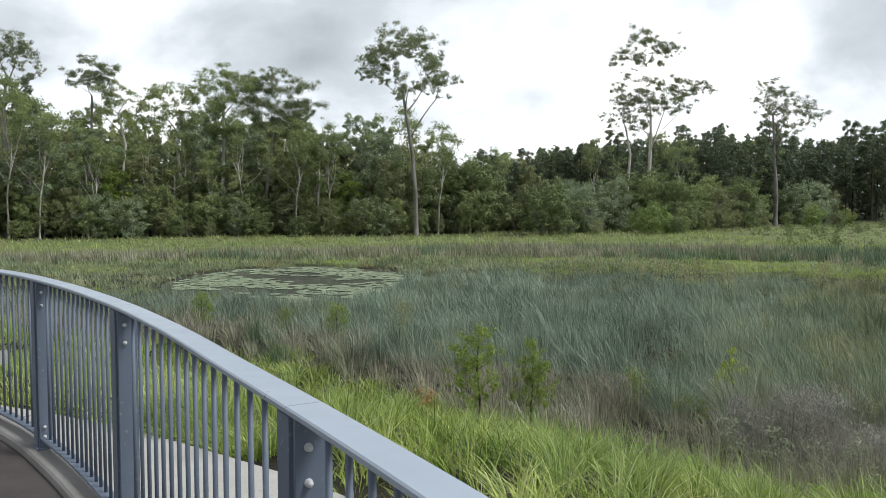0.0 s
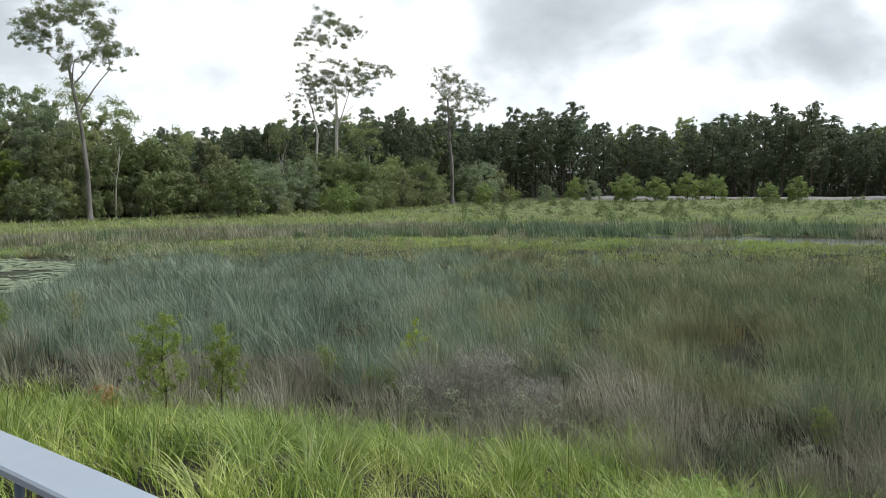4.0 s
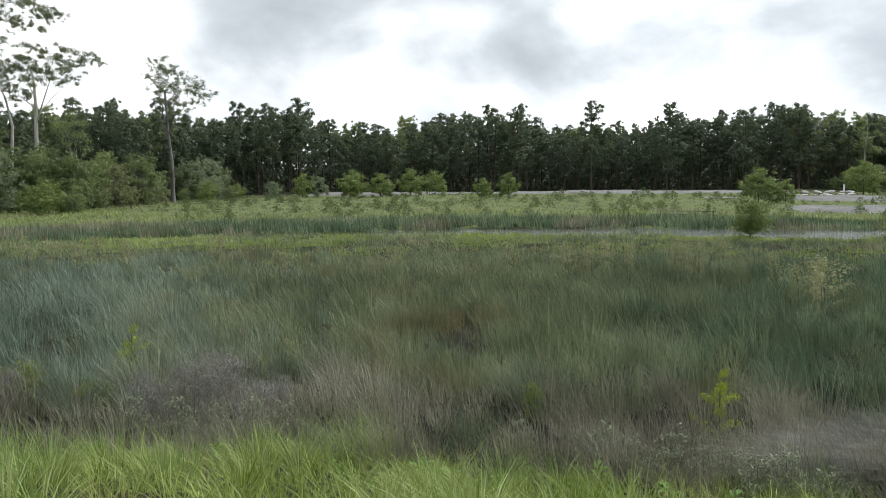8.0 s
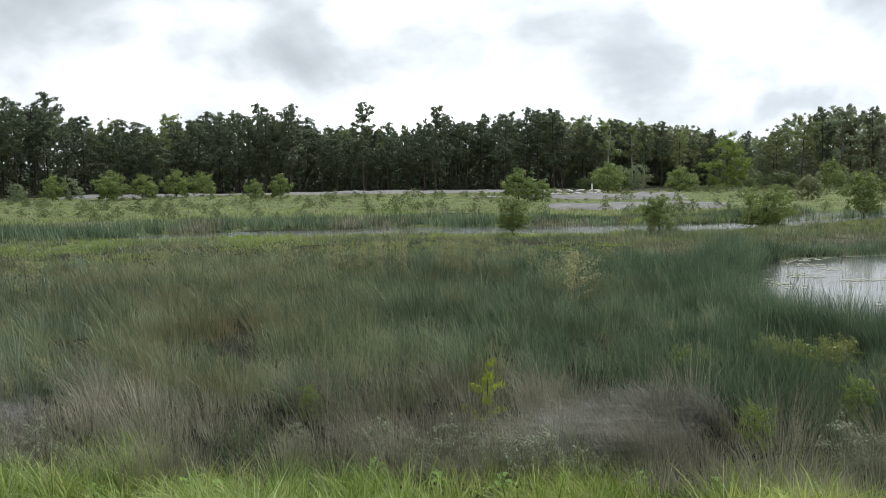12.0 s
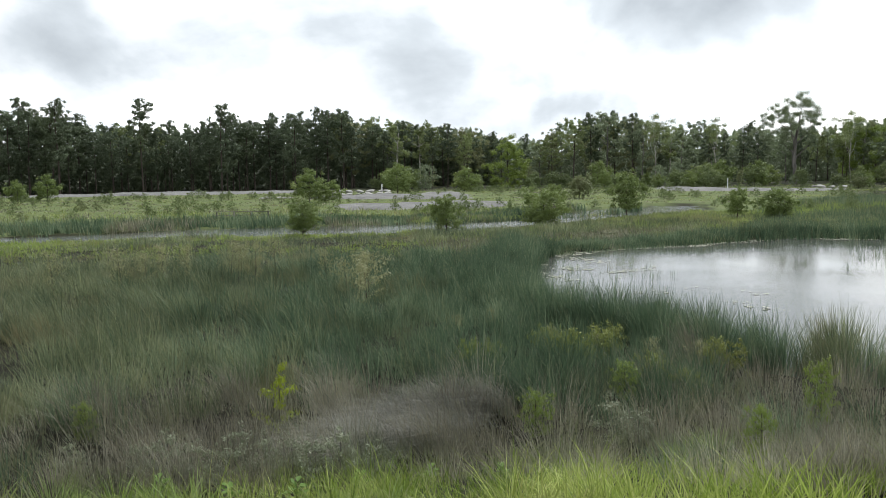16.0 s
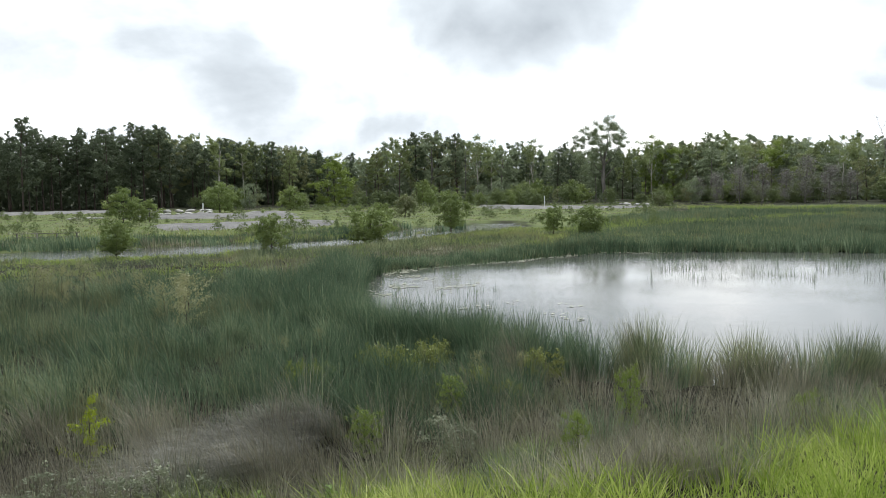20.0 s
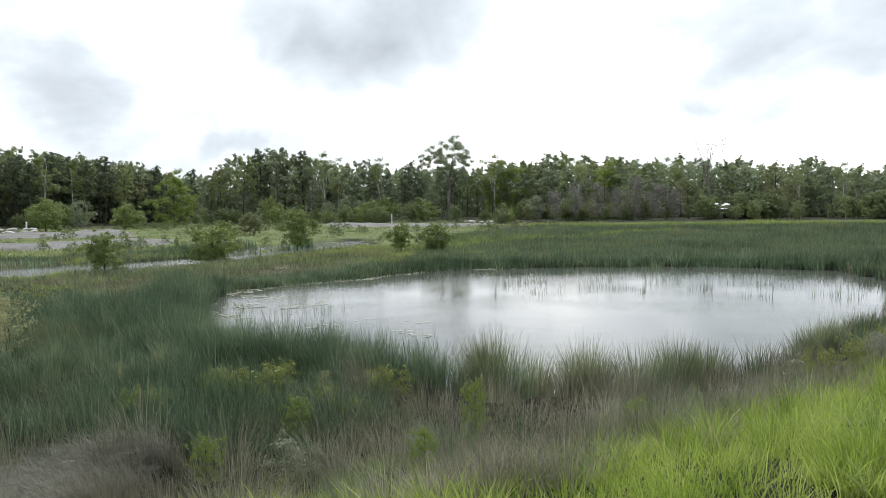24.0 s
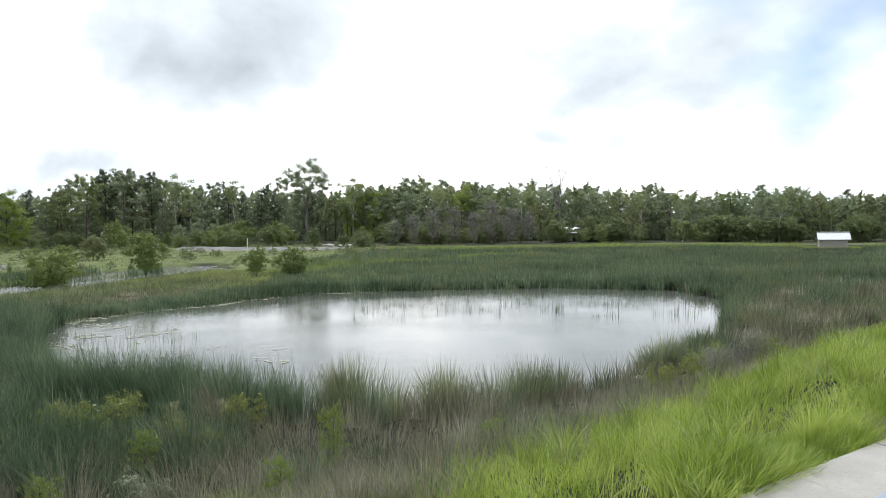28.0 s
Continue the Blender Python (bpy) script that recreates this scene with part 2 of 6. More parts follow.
M_REED = blade_material("blue_reed", ((0.18, (0.045, 0.07, 0.046)), (0.45, (0.155, 0.205, 0.145)), (0.6, (0.25, 0.315, 0.235)), (0.82, (0.47, 0.54, 0.41))), 0.2, (0.22, 0.205, 0.105), (0.54, 0.72), straw=0.4, seep=0.25)
M_REED_OLIVE = blade_material("olive_reed", ((0.18, (0.04, 0.06, 0.03)), (0.5, (0.165, 0.20, 0.108)), (0.78, (0.42, 0.44, 0.25))), 0.2, (0.29, 0.23, 0.12), (0.54, 0.7), straw=0.5, seep=0.25)
M_REED_DARK = blade_material("dark_reed", ((0.18, (0.026, 0.048, 0.027)), (0.5, (0.112, 0.17, 0.096)), (0.78, (0.35, 0.415, 0.26))), 0.2, (0.20, 0.19, 0.09), (0.56, 0.72), straw=0.4, seep=0.25)
M_STRIP = blade_material("strip_grass", ((0.2, (0.15, 0.215, 0.05)), (0.5, (0.26, 0.335, 0.08)), (0.8, (0.40, 0.44, 0.15))), 0.1, (0.23, 0.22, 0.09))
M_MEADOW = blade_material("meadow_grass", ((0.2, (0.10, 0.14, 0.045)), (0.5, (0.26, 0.315, 0.10)), (0.8, (0.47, 0.49, 0.20))), 0.07, (0.26, 0.23, 0.14), (0.5, 0.66))
M_GUM = leaf_material("gum_leaf", (0.11, 0.14, 0.055), (0.30, 0.35, 0.145), (0.28, 0.31, 0.12), seep=0.4)
# darker copy of the gum leaf: silhouette against bright sky put into colour
M_GUM_SILHOUETTE = leaf_material("silhouette_gum_leaf", (0.075, 0.095, 0.05), (0.22, 0.25, 0.125), (0.2, 0.22, 0.11), seep=0.35)
M_GUM_OLIVE = leaf_material("olive_gum_leaf", (0.125, 0.135, 0.065), (0.30, 0.32, 0.15), (0.24, 0.22, 0.12), seep=0.35)
M_REED_FAR = blade_material("far_reed", ((0.2, (0.035, 0.058, 0.034)), (0.5, (0.115, 0.16, 0.09)), (0.8, (0.26, 0.31, 0.18))), 0.12, (0.23, 0.22, 0.10), (0.54, 0.68), straw=0.4)
M_GUM_BLUE = leaf_material("grey_gum_leaf", (0.13, 0.16, 0.095), (0.29, 0.34, 0.20), (0.22, 0.28, 0.12), seep=0.4)
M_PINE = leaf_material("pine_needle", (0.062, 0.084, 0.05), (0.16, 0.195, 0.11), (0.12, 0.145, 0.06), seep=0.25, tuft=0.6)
M_WATTLE = leaf_material("wattle_leaf", (0.08, 0.118, 0.036), (0.255, 0.315, 0.10), (0.26, 0.29, 0.09), seep=0.35, tuft=2.2)
M_WATTLE_YOUNG = leaf_material("young_wattle_leaf", (0.10, 0.15, 0.03), (0.27, 0.34, 0.08), (0.28, 0.32, 0.09), seep=0.4, tuft=8.0)
M_SCRUB = leaf_material("scrub_leaf", (0.07, 0.095, 0.04), (0.20, 0.245, 0.095), (0.22, 0.20, 0.12), seep=0.35)
M_YELLOW = leaf_material("yellow_leaf", (0.19, 0.25, 0.02), (0.36, 0.42, 0.04), (0.3, 0.3, 0.05))
M_FLOWER = leaf_material("dry_flower", (0.15, 0.165, 0.075), (0.37, 0.365, 0.19), (0.33, 0.29, 0.15))
M_BROAD = leaf_material("broad_leaf", (0.09, 0.17, 0.03), (0.24, 0.36, 0.08), (0.28, 0.34, 0.08), seep=0.35)
M_GREYTWIG = leaf_material("grey_twig", (0.13, 0.12, 0.105), (0.30, 0.28, 0.25), (0.18, 0.18, 0.12), seep=0.1)


def bark_material(name, low, high):
    k = Nodes(name)
    f = k.noise(k.local(), 1.4, 6.0, 0.6, (1, 1, 0.25))
    g = k.noise(k.local(), 14.0, 4.0, 0.6, (1, 1, 0.15))
    c = k.mix(k.span(f, 0.35, 0.65), low, high)
    return k.done(k.principled(c, 0.85, normal=k.bump(g, 0.5, 0.02), spec=0.2))


M_BARK_PALE = bark_material("pale_bark", (0.26, 0.225, 0.19), (0.58, 0.55, 0.50))
M_BARK_DARK = bark_material("dark_bark", (0.045, 0.035, 0.028), (0.13, 0.105, 0.085))
M_BARK_GREY = bark_material("grey_bark", (0.10, 0.09, 0.08), (0.24, 0.22, 0.20))


def ground_material():
    k = Nodes("ground_soil")
    p = k.place()
    grass, gravel = k.attribute("grass"), k.attribute("woods")
    # wet mud, darkened further so the gaps between tufts read as shade
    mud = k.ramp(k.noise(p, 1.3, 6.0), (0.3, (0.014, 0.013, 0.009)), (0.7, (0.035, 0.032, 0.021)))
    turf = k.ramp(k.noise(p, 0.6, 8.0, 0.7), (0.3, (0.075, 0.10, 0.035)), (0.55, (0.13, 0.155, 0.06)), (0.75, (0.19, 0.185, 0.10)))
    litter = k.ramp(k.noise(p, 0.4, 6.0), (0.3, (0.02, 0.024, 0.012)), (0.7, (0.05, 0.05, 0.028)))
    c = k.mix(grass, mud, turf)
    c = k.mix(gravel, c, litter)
    return k.done(k.principled(c, 0.95, normal=k.bump(k.noise(p, 9.0, 5.0), 0.8, 0.05), spec=0.1))


def gravel_material():
    k = Nodes("grey_gravel")
    p = k.place()
    c = k.ramp(k.noise(p, 0.5, 9.0, 0.75), (0.3, (0.13, 0.125, 0.12)), (0.55, (0.22, 0.21, 0.20)), (0.75, (0.30, 0.28, 0.255)))
    return k.done(k.principled(c, 0.95, normal=k.bump(k.noise(p, 6.0, 8.0, 0.8), 1.0, 0.08), spec=0.1))


def water_material(name, ripple):
    k = Nodes(name)
    p = k.place()
    fine = k.noise(p, 12.0, 3.0, 0.7, (1.0, 0.8, 1.0))
    swells = k.noise(p, 1.6, 2.0, 0.5, (1.0, 0.5, 1.0))
    gust = k.span(k.noise(p, 0.16, 2.0), 0.25, 0.7)
    h = k.calc("MULTIPLY", k.calc("ADD", fine, k.calc("MULTIPLY", swells, 1.2)), k.calc("ADD", k.calc("MULTIPLY", gust, 0.92), 0.08))
    s = k.principled((0.10, 0.102, 0.09), 0.03, normal=k.bump(h, ripple, 0.02), spec=0.5)
    s.inputs["IOR"].default_value = 1.333
    return k.done(s)


def concrete_material(name, low, high):
    k = Nodes(name)
    p = k.place()
    c = k.ramp(k.noise(p, 1.1, 7.0, 0.65), (0.3, low), (0.7, high))
    c = k.mix(k.calc("MULTIPLY", k.span(k.noise(p, 60.0, 2.0), 0.55, 0.75), 0.3), c, (0.12, 0.115, 0.105))
    return k.done(k.principled(c, 0.9, normal=k.bump(k.noise(p, 45.0, 4.0), 0.35, 0.004), spec=0.2))


def paint_material(name, color, rough=0.45):
    k = Nodes(name)
    p = k.local()
    c = k.mix(k.calc("MULTIPLY", k.span(k.noise(p, 3.0, 6.0, 0.7), 0.4, 0.7), 0.35), color, tuple(v * 1.25 for v in color))
    c = k.mix(k.calc("MULTIPLY", k.span(k.noise(p, 38.0, 3.0), 0.62, 0.72), 0.35), c, (0.30, 0.30, 0.29))
    r = k.calc("ADD", k.calc("MULTIPLY", k.noise(p, 9.0, 4.0), 0.25), rough - 0.1)
    return k.done(k.principled(c, r, normal=k.bump(k.noise(p, 120.0, 2.0), 0.08, 0.001)))


M_GROUND, M_GRAVEL = ground_material(), gravel_material()
M_WATER, M_RUFFLED = water_material("pond_water", 0.2), water_material("ruffled_water", 0.6)
M_PATH = concrete_material("path_concrete", (0.27, 0.255, 0.235), (0.39, 0.37, 0.34))
M_KERB = concrete_material("kerb_concrete", (0.16, 0.15, 0.14), (0.26, 0.245, 0.23))
M_DECK = concrete_material("deck_asphalt", (0.05, 0.042, 0.038), (0.095, 0.082, 0.075))
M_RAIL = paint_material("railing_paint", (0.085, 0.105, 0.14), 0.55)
# railing paint made paler here: sky light on the top put into colour
M_RAIL_SKYLIT = paint_material("skylit_railing_paint", (0.25, 0.285, 0.335), 0.3)
M_STEEL = paint_material("bolt_steel", (0.42, 0.42, 0.42), 0.35)
M_WHITE = paint_material("white_paint", (0.72, 0.72, 0.72))
M_ROOF = paint_material("pale_roof", (0.62, 0.63, 0.64), 0.4)
M_WALL = paint_material("beige_wall", (0.36, 0.35, 0.31), 0.8)
M_DARK = paint_material("dark_void", (0.03, 0.03, 0.03), 0.7)
M_ROCK = concrete_material("pale_rock", (0.26, 0.25, 0.23), (0.50, 0.48, 0.45))
M_LEAFY = leaf_material("leafy_weed_leaf", (0.10, 0.14, 0.035), (0.26, 0.305, 0.085), (0.34, 0.30, 0.10), seep=0.4, tuft=6.0)
M_GREY_WEED = leaf_material("grey_weed_leaf", (0.11, 0.13, 0.075), (0.30, 0.32, 0.21), (0.26, 0.24, 0.17), seep=0.25, tuft=7.0)
M_LILY = leaf_material("lily_leaf", (0.13, 0.17, 0.09), (0.30, 0.34, 0.22), (0.24, 0.22, 0.13), seep=0.1)
M_SCUM = leaf_material("pond_scum", (0.20, 0.21, 0.14), (0.38, 0.38, 0.28), (0.3, 0.3, 0.2), seep=0.1)


# ---- mesh helpers ----
def raw_mesh(name, verts, quads=None, tris=None):
    """A mesh from arrays of corners."""
    me = bpy.data.meshes.new(name)
    verts = np.asarray(verts, np.float32).reshape(-1, 3)
    quads = np.zeros((0, 4), np.int32) if quads is None else np.asarray(quads, np.int32).reshape(-1, 4)
    tris = np.zeros((0, 3), np.int32) if tris is None else np.asarray(tris, np.int32).reshape(-1, 3)
    me.vertices.add(len(verts))
    me.vertices.foreach_set("co", verts.ravel())
    me.loops.add(quads.size + tris.size)
    me.loops.foreach_set("vertex_index", np.concatenate([quads.ravel(), tris.ravel()]))
    me.polygons.add(len(quads) + len(tris))
    starts = np.concatenate([np.arange(len(quads)) * 4, quads.size + np.arange(len(tris)) * 3]).astype(np.int32)
    me.polygons.foreach_set("loop_start", starts)
    me.update(calc_edges=True)
    return me


def link(name, me, material, parent=None, label=""):
    if material is not None and not me.materials:
        me.materials.append(material)
    ob = new(name, me)
    if parent is not None:
        ob.parent = parent
    if label:
        ob["label"] = label
    return ob


def part(name, bm, material, parent, label="", smooth=False):
    me = bpy.data.meshes.new(name)
    bm.to_mesh(me)
    bm.free()
    if smooth:
        for p in me.polygons:
            p.use_smooth = True
    return link(name, me, material, parent, label)


def box(bm, lo, hi, bevel=0.0, m=None):
    geo = bmesh.ops.create_cube(bm, size=1.0)["verts"]
    c, s = [(a + b) / 2 for a, b in zip(lo, hi)], [b - a for a, b in zip(lo, hi)]
    for v in geo:
        v.co = Vector((v.co.x * s[0] + c[0], v.co.y * s[1] + c[1], v.co.z * s[2] + c[2]))
    if bevel:
        edges = list({e for v in geo for e in v.link_edges})
        geo = bmesh.ops.bevel(bm, geom=edges, offset=bevel, segments=2, affect="EDGES", profile=0.5)["verts"]
    if m is not None:
        bmesh.ops.transform(bm, matrix=m, verts=geo)
    return geo


# ---- the lie of the land ----
PATH_EDGE = np.array([(-16, 10.5), (-8, 8.9), (-3.4, 6.72), (-2.26, 6.1), (-1.27, 5.33), (-0.34, 4.56), (4.28, -2.83), (5.13, -4.73), (11, -15), (30, -46)])
POND = np.array([(26.5, 6.2), (30, 6.4), (32.6, 4.6), (35, 1.9), (37.7, -0.8), (40.4, -3.6), (40.4, -11.3), (39.4, -17), (35.6, -21), (29, -19.5),
                 (18.4, -12.0), (14.8, -7.2), (13.4, -4.5), (13.5, -2.1), (14.6, 0.1), (16.5, 2.3), (18.0, 4.4), (22.5, 5.6)])
LILY = np.array([(-8.8, 28), (-10.4, 34.5), (-9.4, 40.3), (-5.5, 42.6), (-1.6, 39.5), (-0.4, 35), (-1.4, 27), (-5, 25.0), (-7.5, 25.5)])
CHANNEL = np.array([(23, 41), (32.5, 35), (37.5, 29), (41.6, 22.2), (45.2, 15), (49.5, 9.6), (58, 6.0), (68, 2)])
REACH = np.array([(58, 10), (66, 7), (74, 2)])


def segments(x, y, line, closed):
    """The distance to a line of corners, and the side on which a point lies of the nearest stretch (left is positive)."""
    pts = np.vstack([line, line[:1]]) if closed else line
    best, side = np.full(x.shape, 1e9), np.zeros(x.shape)
    for (ax, ay), (bx, by) in zip(pts[:-1], pts[1:]):
        dx, dy = bx - ax, by - ay
        u = np.clip(((x - ax) * dx + (y - ay) * dy) / (dx * dx + dy * dy), 0, 1)
        ex, ey = x - ax - u * dx, y - ay - u * dy
        d = np.hypot(ex, ey)
        near = d < best
        best = np.where(near, d, best)
        side = np.where(near, np.sign(dx * ey - dy * ex), side)
    return best, side


def inside(x, y, ring):
    """The signed distance to a closed ring, positive inside."""
    d, _ = segments(x, y, ring, True)
    hit = np.zeros(x.shape, bool)
    for (ax, ay), (bx, by) in zip(ring, np.roll(ring, -1, 0)):
        cross = (ay > y) != (by > y)
        with np.errstate(divide="ignore", invalid="ignore"):
            xx = ax + (y - ay) * (bx - ax) / (by - ay)
        hit ^= cross & (x < xx)
    return np.where(hit, d, -d)


def swell(x, y, size, seed=0.0):
    """A cheap, smooth, repeatable unevenness between about -1 and 1."""
    a, b = x / size + seed * 1.7, y / size - seed * 2.3
    return (np.sin(a * 1.9 + 1.3 * np.sin(b * 1.1 + seed)) + np.sin(b * 2.3 + 1.7 * np.sin(a * 0.9 - seed)) + 0.6 * np.sin(a * 4.1 + b * 3.7 + seed)) / 2.6


# the bare ground: a ring of corners for each patch
GRAVEL = {"gravel_bank": ((63, 30), (72, 35), (84, 24), (78, 17.5), (71, 16.8), (66, 20)), "gravel_track": ((88, 92), (104, 104), (126, 66), (112, 55)), "gravel_track_end": ((72, 118), (92, 136), (104, 106), (88, 94)),
          "gravel_patch": ((85, 44), (98, 50), (104, 30), (92, 26)), "gravel_patch_far": ((110, 6), (128, 8), (128, -18), (112, -14))}


def bare(x, y):
    """Positive on the bare gravel."""
    g = np.full(np.shape(x), -99.0)
    for ring in GRAVEL.values():
        g = np.maximum(g, inside(x, y, np.array(ring, float)))
    return g + 0.8 * swell(x, y, 2.0, 6.0)


def off_path(x, y):
    d, side = segments(x, y, PATH_EDGE, False)
    return np.where(side >= 0, d, -d)


def step(v, lo, hi):
    u = np.clip((v - lo) / (hi - lo), 0, 1)
    return u * u * (3 - 2 * u)


def water_edge(x, y):
    """Positive in open water."""
    w = inside(x, y, POND)
    w = np.maximum(w, inside(x, y, LILY))
    w = np.maximum(w, np.interp(np.degrees(np.arctan2(x, y)), [20, 36, 48, 74, 80, 84], [0.3, 1.2, 2.6, 4.2, 2.4, 1.8]) + 0.5 * swell(x, y, 3.0) - segments(x, y, CHANNEL, False)[0])
    w = np.maximum(w, 1.5 - segments(x, y, REACH, False)[0])
    return w + 0.35 * swell(x, y, 1.6, 3.0)


def ground_z(x, y):
    s, d = off_path(x, y), np.hypot(x, y)
    az = np.degrees(np.arctan2(x, y))
    z = 1.52 - 1.43 * step(s, 0.1, 6.8)
    z = z + 0.05 * swell(x, y, 1.3, 1.0) * step(s, 0.5, 2.0)
    rise = step(d, 58, 95) * (step(az, 20, 32) * (1 - step(az, 96, 108)))
    z = z + rise * (0.2 + 0.15 * swell(x, y, 9.0, 5.0)) + step(d, 60, 140) * 0.3 * swell(x, y, 25.0, 2.0)
    z = z + step(d, 900, 1700) * (30 + 22 * swell(x, y, 420.0, 4.0))
    z = np.where(s < 0.1, 1.52 - 0.1 * step(-s, 0.0, 0.4), z)
    return z - 0.9 * step(water_edge(x, y), -0.5, 0.7)


def land():
    rings = np.concatenate([[0.0, 1.0], 2.0 * 1.03 ** np.arange(160), [240, 300, 400, 520, 650, 800, 950, 1100, 1250, 1400, 1550, 1700, 2000, 2600, 3500, 4600]])
    turns = np.radians(np.concatenate([np.arange(-45, 150, 0.6), np.arange(150, 315, 3.0)]))
    rr, aa = np.meshgrid(rings[1:], turns, indexing="ij")
    x, y = (rr * np.sin(aa)).ravel(), (rr * np.cos(aa)).ravel()
    x, y = np.concatenate([[0.0], x]), np.concatenate([[0.0], y])
    z = ground_z(x, y)
    n, m = len(rings) - 1, len(turns)
    ids = 1 + np.arange(n * m).reshape(n, m)
    nxt = np.roll(ids, -1, 1)
    quads = np.stack([ids[:-1], ids[1:], nxt[1:], nxt[:-1]], -1).reshape(-1, 4)[:, ::-1]
    tris = np.stack([np.zeros(m, int), nxt[0], ids[0]], -1)[:, ::-1]
    me = raw_mesh("ground", np.stack([x, y, z], 1), quads, tris)
    for p in me.polygons:
        p.use_smooth = True
    s, d, az = off_path(x, y), np.hypot(x, y), np.degrees(np.arctan2(x, y))
    # turf only far off; nearer ground keeps the shade-dark mud
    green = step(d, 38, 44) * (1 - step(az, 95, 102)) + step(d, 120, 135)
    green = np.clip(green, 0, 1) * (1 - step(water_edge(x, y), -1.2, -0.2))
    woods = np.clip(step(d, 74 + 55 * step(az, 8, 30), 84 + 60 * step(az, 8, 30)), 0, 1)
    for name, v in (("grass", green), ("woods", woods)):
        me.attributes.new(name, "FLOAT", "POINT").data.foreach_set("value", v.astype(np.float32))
    return tagged(link("ground", me, M_GROUND), "wetland ground of mud, darkened like shade, and green turf", "ground", kind="structure")


land()


def sheet(name, ring, material, label):
    """A level sheet of water inside a ring of corners."""
    bm = bmesh.new()
    bm.faces.new([bm.verts.new((x, y, 0.0)) for x, y in ring])
    bmesh.ops.recalc_face_normals(bm, faces=bm.faces)
    for f in bm.faces:
        if f.normal.z < 0:
            f.normal_flip()
    return tagged(part(name, bm, material, None), label, "water", kind="structure")


def widened(ring, by):
    mid = ring.mean(0)
    off = ring - mid
    return mid + off * (1 + by / np.linalg.norm(off, axis=1, keepdims=True))


def both_banks(line, wide):
    way = np.gradient(line, axis=0)
    way /= np.linalg.norm(way, axis=1, keepdims=True)
    out = np.stack([-way[:, 1], way[:, 0]], 1) * wide
    return np.vstack([line + out, (line - out)[::-1]])


sheet("pond_water", widened(POND, 1.6), M_WATER, "still grey pond water with faint ripples")
sheet("lily_pond_water", widened(LILY, 1.2), M_WATER, "dark still water of the lily pond")
sheet("channel_water", both_banks(np.vstack([CHANNEL, [(76, -2)]]), 6.8), M_RUFFLED, "wind-ruffled pale grey water of the channel")


# ---- grass and reeds ----
def blades(name, x, y, height, width, lean, lean_way, material, label, levels=3, curl=1.0):
    """Many narrow bent blades in one mesh, rooted on the ground."""
    n = len(x)
    z = np.maximum(ground_z(x, y), -0.06) - 0.03
    face = np.random.uniform(0, np.pi, n)
    fx, fy = np.cos(face), np.sin(face)
    lx, ly = np.cos(lean_way), np.sin(lean_way)
    cols = []
    for i in range(levels + 1):
        u = i / levels
        w = width * 0.5 * (1 - u ** 1.6) + width * 0.04
        bend = lean * u ** (1.0 + curl)
        h = height * (u - 0.28 * u * u * np.clip(lean / np.maximum(height, 0.01), 0, 1.4))
        cx, cy, cz = x + lx * bend, y + ly * bend, z + h
        if i < levels:
            cols += [np.stack([cx - fx * w, cy - fy * w, cz], 1), np.stack([cx + fx * w, cy + fy * w, cz], 1)]
        else:
            cols += [np.stack([cx, cy, cz], 1)]
    k = len(cols)
    v = np.stack(cols, 1).reshape(-1, 3)
    b = (np.arange(n) * k)[:, None]
    quads = np.concatenate([b + np.array([2 * i, 2 * i + 1, 2 * i + 3, 2 * i + 2]) for i in range(levels - 1)]) if levels > 1 else None
    tris = b + np.array([2 * levels - 2, 2 * levels - 1, 2 * levels])
    return tagged(link(name, raw_mesh(name, v, quads, tris), material), label, "grass", kind="stuff")


def scatter(n, near, far, az0, az1, power):
    """Random places between two distances; power 1 is even over the ground, lower crowds them towards the near side."""
    e = power + 1
    d = (near ** e + np.random.rand(n) * (far ** e - near ** e)) ** (1 / e)
    a = np.radians(np.random.uniform(az0, az1, n))
    return d * np.sin(a), d * np.cos(a), d, np.degrees(a)


def bank_border(az):
    return np.interp(az, [-35, -20, -6, 2, 12, 23, 35, 42, 57, 73, 80, 85, 92, 100, 107, 113, 120, 128, 134], [11.5, 10.5, 8.4, 6.8, 5.8, 5.6, 6.0, 6.5, 6.2, 5.6, 5.0, 4.6, 3.6, 2.5, 2.3, 2.6, 3.4, 4.8, 5.6])


WIND = np.radians(155)


def tufts(name, cx, cy, count, radius, height, width, fan, blow, material, label, levels=2, ragged=0.35, dome=0.22):
    """Tussocks: blades that fan out from the middle and lean with the wind. height, radius and blow: one value a tussock."""
    n = len(cx)
    idx = np.repeat(np.arange(n), count)
    m = len(idx)
    a, r = np.random.uniform(0, 2 * np.pi, m), np.sqrt(np.random.rand(m))
    x, y = cx[idx] + np.cos(a) * r * radius[idx], cy[idx] + np.sin(a) * r * radius[idx]
    h = height[idx] * np.random.uniform(1 - ragged, 1.12, m) * (1 - dome * r * r)
    d = np.hypot(x, y)
    out = fan * h * (0.15 + r) * np.random.uniform(0.4, 1.3, m)
    wind = blow[idx] * h * np.random.uniform(0.5, 1.4, m)
    vx, vy = np.cos(a) * out + math.cos(WIND) * wind, np.sin(a) * out + math.sin(WIND) * wind
    w = np.random.uniform(0.65, 1.35, m) * np.maximum(width[0], d * width[1])
    return blades(name, x, y, h, w, np.hypot(vx, vy), np.arctan2(vy, vx), material, label, levels, 0.9)


def even(n, lo, hi):
    return np.random.uniform(lo, hi, n)


